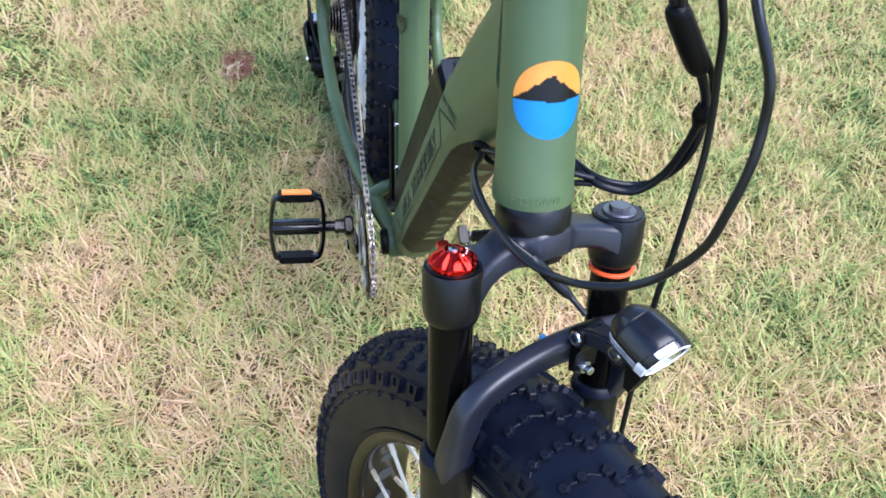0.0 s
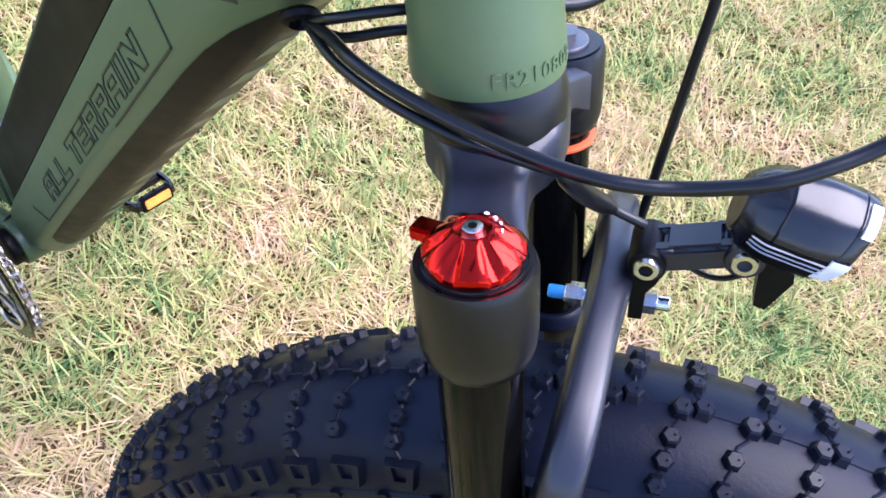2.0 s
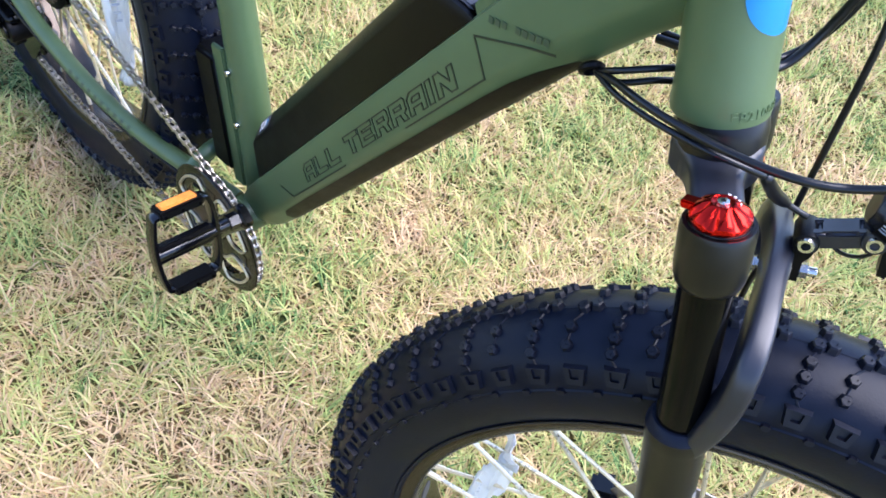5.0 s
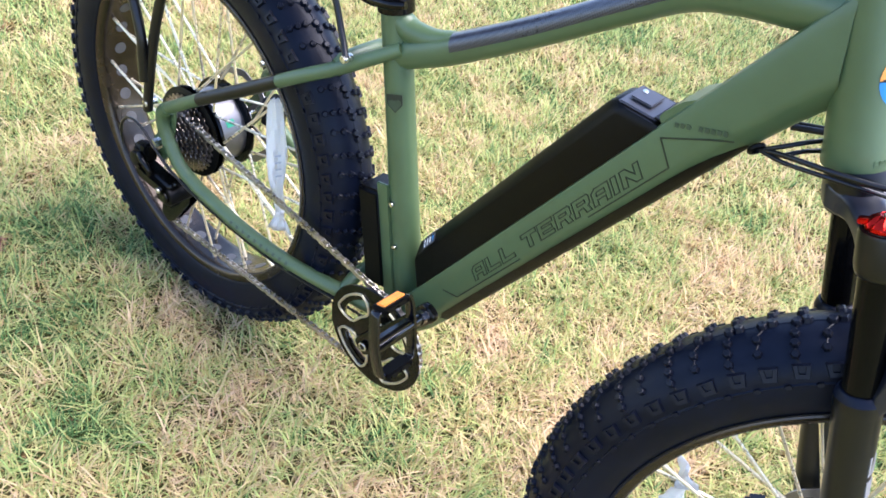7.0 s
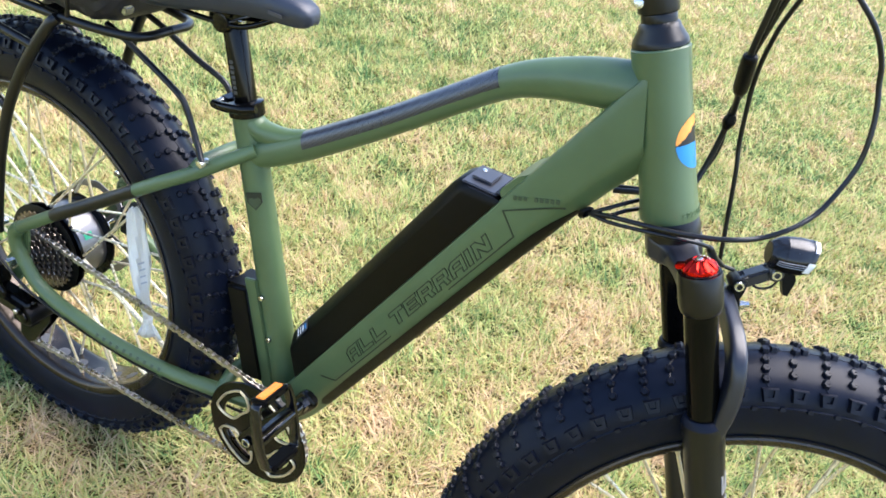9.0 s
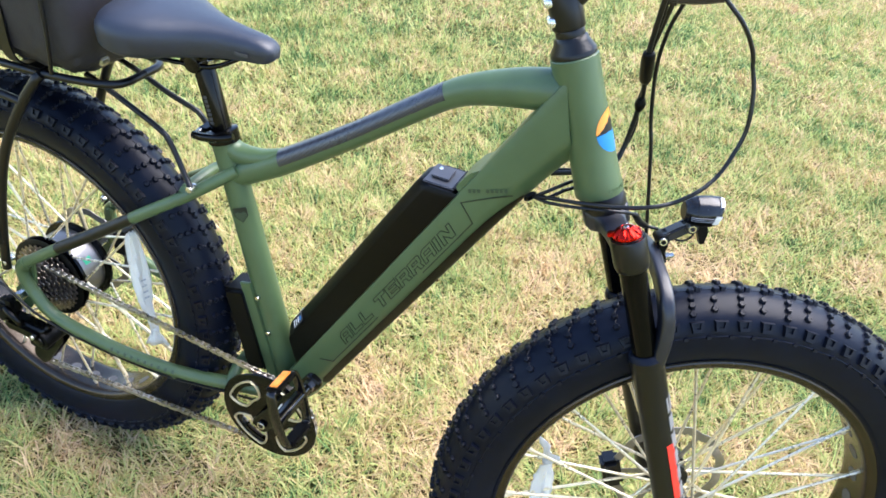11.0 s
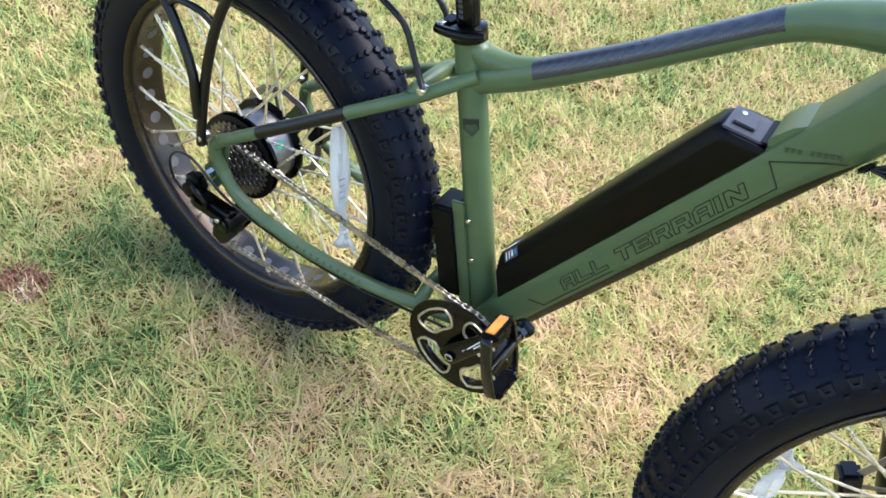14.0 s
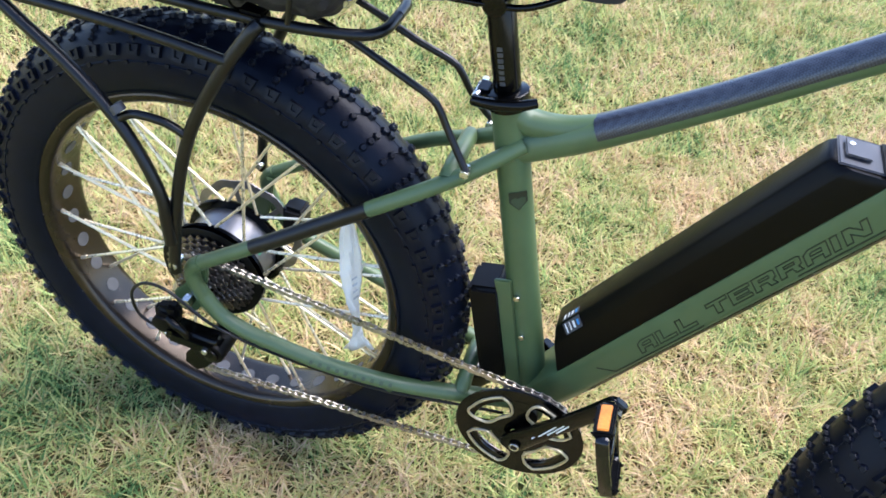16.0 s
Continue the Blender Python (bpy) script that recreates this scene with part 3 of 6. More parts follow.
def build_battery():
    def outline(h, w):
        return [(0.0015, -w), (-h + 0.016, -w), (-h + 0.0135, -w + 0.0012), (-h + 0.002, -w + 0.0125), (-h, -w + 0.016),
                (-h, w - 0.016), (-h + 0.002, w - 0.0125), (-h + 0.0135, w - 0.0012), (-h + 0.016, w), (0.0015, w)]
    rings = []
    for s, k, h, ww in ((0.006, 0.95, 0.0485, 0.0315), (0.010, 0.95, 0.0500, 0.0335), (0.472, -0.50, 0.0505, 0.0335), (0.483, -0.55, 0.0498, 0.0330), (0.487, -0.56, 0.0480, 0.0315)):
        rings.append([(s - n * k, n, y) for n, y in outline(h, ww)])
    bat = part("battery", dt_loft(rings), BATTERY, bike, "black battery pack clipped on the down tube")
    ft = (D_N + D_S * 0.56).normalized()
    fn = (D_S - D_N * 0.56).normalized()
    cap = part("end_plate", block(dt(0.4735, -0.0240, 0) + fn * 0.0010, (0.046, 0.053, 0.0032), (ft, Y, fn), 0.0015, 3), STEEL_GREY, bat, "dark grey end plate with a lock recess")
    lock = part("lock_cover", block(dt(0.4735, -0.0285, 0.002) + fn * 0.0030, (0.026, 0.032, 0.0026), (ft, Y, fn), 0.0012, 2), STEEL_GREY, cap)
    part("lock_recess", block(dt(0.4745, -0.0235, 0.003) + fn * 0.0040, (0.009, 0.017, 0.0022), (ft, Y, fn), 0.0008), PLASTIC, lock)
    part("key_lock", straight(dt(0.4705, -0.0345, 0.008) + fn * 0.0030, dt(0.4705, -0.0345, 0.008) + fn * 0.0050, 0.0034, 20, 0.0006), STEEL, lock)
    lip = [(0.490, 0.004), (0.4945, -0.006), (0.500, -0.0075), (0.525, -0.005), (0.545, 0.004)]
    part("tube_lip", dt_loft([[(s, n, y) for s, n in lip] for y in (-0.0300, -0.0285, 0.0285, 0.0300)]), GREEN, bike)
    part("lip_gasket", block(dt(0.4895, -0.003, 0), (0.013, 0.054, 0.0022), (ft, Y, fn), 0.0008), PLASTIC, bat)
    # rating label low on the right shoulder, print as plain bars
    shoulder = (-D_N * 0.735 - Y * 0.678).normalized()
    for c, nrm, wide in ((dt(0.083, -0.0437, -0.0269), shoulder, 0.0155), (dt(0.083, -0.0503, -0.0115), -D_N, 0.0110)):
        lab = part("rating_label", block(c, (0.030, wide, 0.0008), (D_S, nrm.cross(D_S), nrm), 0), DIM_PRINT, bat, "small printed rating label", smooth=False)
        for k in range(4):
            part("print_bar", block(c + nrm * 0.0005 + D_S * (-0.0105 + 0.007 * k), (0.0016 if k < 2 else 0.0032, wide * (0.8 - 0.1 * k), 0.0006), (D_S, nrm.cross(D_S), nrm), 0), WHITE if k != 3 else NYLOCK, lab, smooth=False)


STEEL_GREY = material("grey_plate", (0.050, 0.050, 0.058), 0.36, 0.1, 0.2, 60, rough_var=0.08)
BB = Vector((0.500, YM, 0.290))
SEAT_TOP = Vector((0.383, YM, 0.757))
SEAT_AX = (SEAT_TOP - BB).normalized()
HEAD_LO, HEAD_HI = Vector((0.9405, 0.0085, 0.8505)), Vector((0.8740, 0.0085, 1.014))
CROWN = Vector((0.9475, 0.009, 0.8415))
HEAD_AX = (HEAD_HI - HEAD_LO).normalized()
F0 = Vector((HEAD_AX.z, 0, -HEAD_AX.x))


def build_frame():
    seat_tube = part("seat_tube", tube([BB + SEAT_AX * 0.01, BB + SEAT_AX * 0.1, BB + SEAT_AX * 0.36, SEAT_TOP], [0.0235, 0.0225, 0.0205, 0.0205], 28), GREEN, bike)
    # shield-shaped mark and two bars on the front right of the seat tube
    fr = Vector((0.40, -0.92, 0.0))
    fr = (fr - SEAT_AX * fr.dot(SEAT_AX)).normalized()
    sd = SEAT_AX.cross(fr)
    c = BB + SEAT_AX * 0.362 + fr * 0.0199
    part("shield_mark", moved(prism([(-0.011, 0.012), (0.011, 0.012), (0.011, -0.002), (0.0, -0.014), (-0.011, -0.002)], 0, 0.0012), axes_matrix(c, sd, fr, SEAT_AX)), GREEN_DARK, seat_tube, smooth=False)
    part("shield_field", moved(prism([(-0.0085, 0.0035), (-0.004, 0.0055), (0.0, 0.0035), (0.005, 0.006), (0.0085, 0.004), (0.0085, -0.0015), (0.0, -0.0108), (-0.0085, -0.0015)], 0.0008, 0.0017), axes_matrix(c - SEAT_AX * 0.001, sd, fr, SEAT_AX)), GREEN_MID, seat_tube, smooth=False)
    tt = [(0.398, 0.700), (0.44, 0.722), (0.488, 0.750), (0.59, 0.820), (0.683, 0.889), (0.735, 0.926), (0.778, 0.945), (0.833, 0.960), (0.891, 0.970)]
    rad = [0.021, 0.0205, 0.0195, 0.0178, 0.0172, 0.0185, 0.0215, 0.0255, 0.0265]
    top_tube = part("top_tube", tube([(x, YM + 0.003, z) for x, z in tt], rad, 32), GREEN, bike, "curved matt green top tube")
    # black printed panel along the upper side of the top tube
    q = smooth_path([(x, YM + 0.003, z, r) for (x, z), r in zip(tt, rad)], 10)
    q = [p for p in q if 0.487 < p[0] < 0.733]
    fr_ = frames_along([p[:3] for p in q])
    v, f = [], []
    n = 22
    for p, (t, a, b) in zip(q, fr_):
        for k in range(n):
            ang = radians(-98 + 196 * k / (n - 1))
            rr = p[3] + (0.0005 if 0 < k < n - 1 else -0.0005)
            nrm = -b if b[2] < 0 else b
            v.append(p[:3] + rr * (math.cos(ang) * nrm + math.sin(ang) * a))
    for i in range(len(q) - 1):
        for k in range(n - 1):
            f.append((i * n + k, i * n + k + 1, (i + 1) * n + k + 1, (i + 1) * n + k))
    part("top_panel", (v, f), CARBON, top_tube, "black carbon-look panel on the top tube")
    # web between seat tube and top tube
    part("gusset", tube([SEAT_TOP - SEAT_AX * 0.012 + Vector((0.006, 0, 0)), (0.412, YM + 0.002, 0.738), (0.448, YM + 0.003, 0.742), (0.485, YM + 0.003, 0.757)], [0.0175, 0.0165, 0.0145, 0.0125], 20), GREEN, top_tube)
    prof = [(0.0, 0.0300), (0.004, 0.0305), (0.02, 0.0292), (0.08, 0.0280), (0.145, 0.0280), (0.165, 0.0285), (0.174, 0.0285), (0.1755, 0.0270)]
    head = part("head_tube", sweep([HEAD_LO + HEAD_AX * s for s, r in prof], [r for s, r in prof], 48), GREEN, bike, "matt green head tube with a round printed badge")
    build_badge(head)
    shell = part("bottom_bracket", straight(BB + Y * -0.040, BB + Y * 0.040, 0.0255, 32, 0.003), GREEN, bike)
    part("bearing_cup", straight(BB + Y * -0.050, BB + Y * -0.039, 0.021, 28, 0.002), PLASTIC, shell)
    part("bearing_cup", straight(BB + Y * 0.039, BB + Y * 0.050, 0.021, 28, 0.002), PLASTIC, shell)
    # stays: one bent tube each side runs from the seat tube round the dropout to the bottom bracket
    upper = [(0.412, -0.012, 0.716), (0.375, -0.034, 0.690), (0.339, -0.048, 0.664), (0.285, -0.067, 0.630), (0.197, -0.083, 0.570),
             (0.121, -0.100, 0.520), (0.060, -0.106, 0.477), (0.038, -0.107, 0.461)]
    bend = [(0.038, -0.107, 0.461), (0.026, -0.1075, 0.450), (0.0215, -0.1075, 0.436), (0.024, -0.1075, 0.418), (0.034, -0.107, 0.395)]
    lower = [(0.034, -0.107, 0.395), (0.060, -0.106, 0.362), (0.10, -0.104, 0.343), (0.15, -0.101, 0.332), (0.20, -0.097, 0.322), (0.25, -0.090, 0.314),
             (0.30, -0.081, 0.307), (0.35, -0.068, 0.301), (0.41, -0.050, 0.297), (0.475, -0.030, 0.292)]
    for side in (1, -1):
        def sided(pts, side=side):
            return [(x, YM + (y - 0.0) * side, z) for x, y, z in pts]
        st = part("seat_stay", tube(sided(upper), 0.0098, 18, up=(0, 0, 1)), GREEN, bike)
        part("stay_bend", tube(sided(bend), 0.0110, 18, up=(0, 0, 1)), GREEN, st)
        part("chain_stay", tube(sided(lower), [0.0112] * 7 + [0.0118, 0.0125, 0.0125], 18, up=(0, 0, 1)), GREEN, bike)
        if side == 1:
            # printed black sleeve on the stay, and cable clips under the chain stay
            a = smooth_path(sided(upper), 8)
            sl = [p for p in a if 0.105 < p[0] < 0.255]
            half = [(1.05 * math.cos(radians(k)), 1.05 * math.sin(radians(k))) for k in range(200, 381, 15)]
            part("stay_panel", sweep(sl, 0.0098, up=(0, 0, 1), section=half), BLACK, st, "black printed panel on the stay")
        plate = [(0.028, 0.455), (0.040, 0.456), (0.038, 0.43), (0.032, 0.395), (0.022, 0.358), (0.005, 0.335), (-0.018, 0.345), (-0.020, 0.372), (0.0, 0.395), (0.018, 0.425)]
        part("dropout", prism(plate, YM - side * 0.0995, YM - side * 0.092, 0.0015), GREEN, st)
    # small unreadable print on the chain stay: plain bars
    run = [q for q in smooth_path(lower, 8) if 0.19 < q[0] < 0.32]
    for k in range(0, len(run) - 1, 2):
        a, b = Vector(run[k]), Vector(run[k + 1])
        d = (b - a).normalized()
        o = Vector((0.0, -0.86, 0.5))
        o = (o - d * o.dot(d)).normalized()
        part("print_bar", block(a + Y * YM + o * 0.0112, (0.0050, 0.0062, 0.0008), (d, o.cross(d), o), 0), GREEN_MID, bike, smooth=False)
    for x in (0.115, 0.30):
        p = next(q for q in smooth_path(lower, 8) if q[0] > x)
        part("cable_clip", block((p[0], p[1] + YM - 0.004, p[2] - 0.0105), (0.011, 0.009, 0.007), None, 0.0015), GREEN, bike)
    part("chainstay_cable", tube([(0.47, -0.03, 0.262), (0.40, -0.056, 0.281), (0.30, -0.083, 0.294), (0.20, -0.097, 0.309), (0.115, -0.106, 0.327), (0.065, -0.112, 0.345),
                                  (0.040, -0.121, 0.37), (-0.005, -0.125, 0.408), (-0.042, -0.125, 0.408), (-0.066, -0.125, 0.378), (-0.060, -0.125, 0.335), (-0.025, -0.122, 0.312)], 0.0024, 8), CABLE, bike)
    part("stay_bridge", tube([(0.338, -0.047 + YM, 0.666), (0.3385, -0.030, 0.673), (0.339, 0.0, 0.675), (0.3385, 0.040, 0.673), (0.338, 0.052, 0.666)], 0.0108, 14, up=(1, 0, 0)), GREEN, bike)
    part("lower_bridge", tube([(0.405, -0.048, 0.302), (0.404, -0.025, 0.318), (0.404, 0.0, 0.323), (0.404, 0.032, 0.320), (0.405, 0.056, 0.304)], 0.0112, 14, up=(1, 0, 0)), GREEN, bike)


def build_badge(head):
    """A round badge on the front of the head tube: orange sky, black hill, blue water."""
    c_s, rad, lift = 0.0810, 0.0270, 0.0003

    def on_head(u, s):
        """u: arc to the left from the front line; s: up from the middle of the badge."""
        ang = u / 0.0280
        d = F0 * math.cos(ang) + Y * math.sin(ang)
        return HEAD_LO + HEAD_AX * (c_s + s) + d * (0.0282 + lift)

    def patch(inside, name, mat, lab, raise_):
        n = 44
        v, f, idx = [], [], {}
        step = 2 * rad / n
        for i in range(n):
            for j in range(n):
                u, s = -rad + (i + 0.5) * step, -rad + (j + 0.5) * step
                if inside(u, s):
                    q = []
                    for du, ds in ((0, 0), (1, 0), (1, 1), (0, 1)):
                        key = (i + du, j + ds)
                        if key not in idx:
                            idx[key] = len(v)
                            uu, ss = -rad + key[0] * step, -rad + key[1] * step
                            rr = math.hypot(uu, ss)
                            if rr > rad:
                                uu, ss = uu * rad / rr, ss * rad / rr
                            p = on_head(uu, ss)
                            out = (p - HEAD_LO)
                            out = (out - HEAD_AX * out.dot(HEAD_AX)).normalized()
                            v.append(p + out * raise_)
                        q.append(idx[key])
                    f.append(tuple(q))
        part(name, (v, f), mat, head, lab)
    disc = lambda u, s: math.hypot(u, s) < rad * 1.02
    ridge = lambda u: 0.0015 + 0.0165 * max(0, 1 - abs(u + 0.001) / 0.0245) ** 1.15 + 0.0010 * math.sin(u * 900) * max(0, 1 - abs(u) / 0.022)
    shore = lambda u: 0.0004 - 0.0022 * max(0.0, 1 - abs(u - 0.004) / 0.014)
    patch(lambda u, s: disc(u, s) and s > ridge(u), "badge_sky", ORANGE, "orange sky of the badge", 0.0)
    patch(lambda u, s: disc(u, s) and shore(u) < s <= ridge(u), "badge_hill", BLACK, "black hill of the badge", 0.0)
    patch(lambda u, s: disc(u, s) and s <= shore(u), "badge_water", BLUE, "blue water of the badge", 0.0)
    # stamped characters round the lower edge
    text = "FR210809"
    for k, ch in enumerate(text):
        ang = (-46 + 9.4 * k)
        d = F0 * math.cos(radians(ang)) + Y * math.sin(radians(ang))
        t = HEAD_AX.cross(d)
        m = axes_matrix(HEAD_LO + HEAD_AX * 0.0030 + d * 0.0299 - t * 0.002, t, HEAD_AX, d)
        lettering("stamped_letter", ch, 0.0088, m, GREEN, head, "", depth=0.0008)


build_down_tube()
build_battery()
build_frame()


# ---- seat, collar, controller box ----
def build_seat():
    collar = part("seat_collar", sweep([SEAT_TOP + SEAT_AX * s for s in (-0.004, -0.003, 0.015, 0.016)], [0.0225, 0.0240, 0.0240, 0.0225], 32), GLOSS, bike, "black quick-release seat collar")
    lug = SEAT_TOP + SEAT_AX * 0.006
    part("collar_lug", block(lug + Vector((-0.028, 0, 0)), (0.018, 0.026, 0.015), None, 0.003), GLOSS, collar)
    part("collar_bolt", straight(lug + Vector((-0.032, -0.021, 0.0)), lug + Vector((-0.032, 0.022, 0.0)), 0.006, 16, 0.0015), STEEL, collar, "bright steel nut and bolt")
    part("collar_lever", tube([lug + Vector((-0.034, -0.024, 0.000)), lug + Vector((-0.012, -0.030, 0.005)), lug + Vector((0.016, -0.031, 0.012)), lug + Vector((0.036, -0.025, 0.018))], [0.0062, 0.0066, 0.0064, 0.0052], 12, up=(0, 0, 1)), GLOSS, collar)
    top = SEAT_TOP + SEAT_AX * 0.115
    post = part("seatpost", sweep([SEAT_TOP + SEAT_AX * 0.01, top - SEAT_AX * 0.004, top], [0.0155, 0.0155, 0.014], 28), GLOSS, bike, "gloss black seatpost")
    d = Vector((-0.05, -1.0, 0))
    d = (d - SEAT_AX * d.dot(SEAT_AX)).normalized()
    t = SEAT_AX.cross(d)
    for k in range(7):
        part("print_bar", block(SEAT_TOP + SEAT_AX * (0.030 + 0.0066 * k) + d * 0.0153, (0.0060, 0.0046, 0.0007), (t, SEAT_AX, d), 0), DIM_PRINT, post, smooth=False)
    # clamp head and saddle
    hd = top + SEAT_AX * 0.006
    clampo = part("saddle_clamp", merged(straight(hd + Y * -0.026, hd + Y * 0.026, 0.0135, 24, 0.003),
                                         block(hd + Vector((-0.004, 0, 0.012)), (0.044, 0.050, 0.010), None, 0.003),
                                         block(hd + Vector((-0.022, 0, -0.004)), (0.016, 0.03, 0.018), None, 0.004)), GLOSS, post)
    part("clamp_bolt", straight(hd + Vector((0.010, 0, -0.016)), hd + Vector((0.013, 0, 0.004)), 0.006, 12, 0.001), STEEL, clampo)
    sad = Vector((0.350, YM, 0.915))
    # cover: loft across stations from tail to nose: x, half width, crown height, underside drop
    st = [(-0.128, 0.020, 0.012, 0.012), (-0.122, 0.058, 0.022, 0.022), (-0.105, 0.082, 0.030, 0.036), (-0.075, 0.090, 0.032, 0.044), (-0.040, 0.080, 0.030, 0.042),
          (-0.005, 0.058, 0.027, 0.036), (0.035, 0.036, 0.024, 0.030), (0.074, 0.026, 0.020, 0.024), (0.104, 0.022, 0.017, 0.022), (0.121, 0.017, 0.011, 0.019), (0.128, 0.008, 0.002, 0.012)]
    rings = []
    for x, w, hgt, drop in smooth_path(st, 3):
        ring = []
        for k in range(20):
            a = 2 * math.pi * k / 20
            ca, sa = math.cos(a), math.sin(a)
            yy = w * math.copysign(abs(ca) ** 0.75, ca)
            zz = hgt * sa ** 0.8 if sa >= 0 else -drop * (-sa) ** 0.6 * (0.55 + 0.45 * abs(ca))
            ring.append(sad + Vector((x, yy, zz)))
        rings.append(ring)
    v = [p for r in rings for p in r]
    f = []
    for i in range(len(rings) - 1):
        for k in range(20):
            q = (k + 1) % 20
            f.append((i * 20 + k, i * 20 + q, (i + 1) * 20 + q, (i + 1) * 20 + k))
    f += [tuple(range(20))[::-1], tuple(range((len(rings) - 1) * 20, len(rings) * 20))]
    saddle = part("saddle", (v, f), SADDLE, bike, "dark grey padded saddle with a small print")
    part("print_bar", block(sad + Vector((0.088, -0.0262, -0.004)), (0.020, 0.001, 0.004), None, 0), DIM_PRINT, saddle, smooth=False)
    for s in (-1, 1):
        part("saddle_rail", tube([sad + Vector((-0.090, s * 0.040, -0.020)), sad + Vector((-0.065, s * 0.032, -0.040)), sad + Vector((0.0, s * 0.022, -0.042)), sad + Vector((0.040, s * 0.018, -0.036)), sad + Vector((0.085, s * 0.008, -0.012))], 0.0036, 10), GLOSS, saddle)


def build_controller():
    up = SEAT_AX
    back = Vector((-up.z, 0, up.x)).normalized()
    c = BB + up * 0.136 + back * 0.046
    part("controller_box", block(c, (0.044, 0.058, 0.170), (back, Y, up), 0.006, 3), PLASTIC, bike, "black controller box behind the seat tube")
    br = part("box_bracket", block(BB + up * 0.135 + back * 0.020 + Y * -0.021, (0.022, 0.006, 0.200), (back, Y, up), 0.0015), GREEN, bike, "matt green bracket plate")
    for p in ((0.447, -0.019, 0.491), (0.466, -0.019, 0.422)):
        part("bolt", straight(Vector(p) + Y * -0.0035, Vector(p) + Y * 0.003, 0.0042, 12, 0.001), STEEL, br)


build_seat()
build_controller()


# ---- fork, turned to the left ----
STEER = radians(24.0)
F_F = F0 * math.cos(STEER) + Y * math.sin(STEER)
F_L = Y * math.cos(STEER) - F0 * math.sin(STEER)
F_C = CROWN.copy()
# the fork stands a little out of line, its foot to the right
F_U = (Vector((-0.363, 0, 0.932)) + F_L * 0.012).normalized()
F_F = (F_F - F_U * F_F.dot(F_U)).normalized()
F_L = F_U.cross(F_F)


def fk(fwd, left, up):
    """A place in the fork's own axes, from the lower end of the head tube."""
    return F_C + F_F * fwd + F_L * left + F_U * up


LEG_F, LEG_L = 0.0115, 0.0808


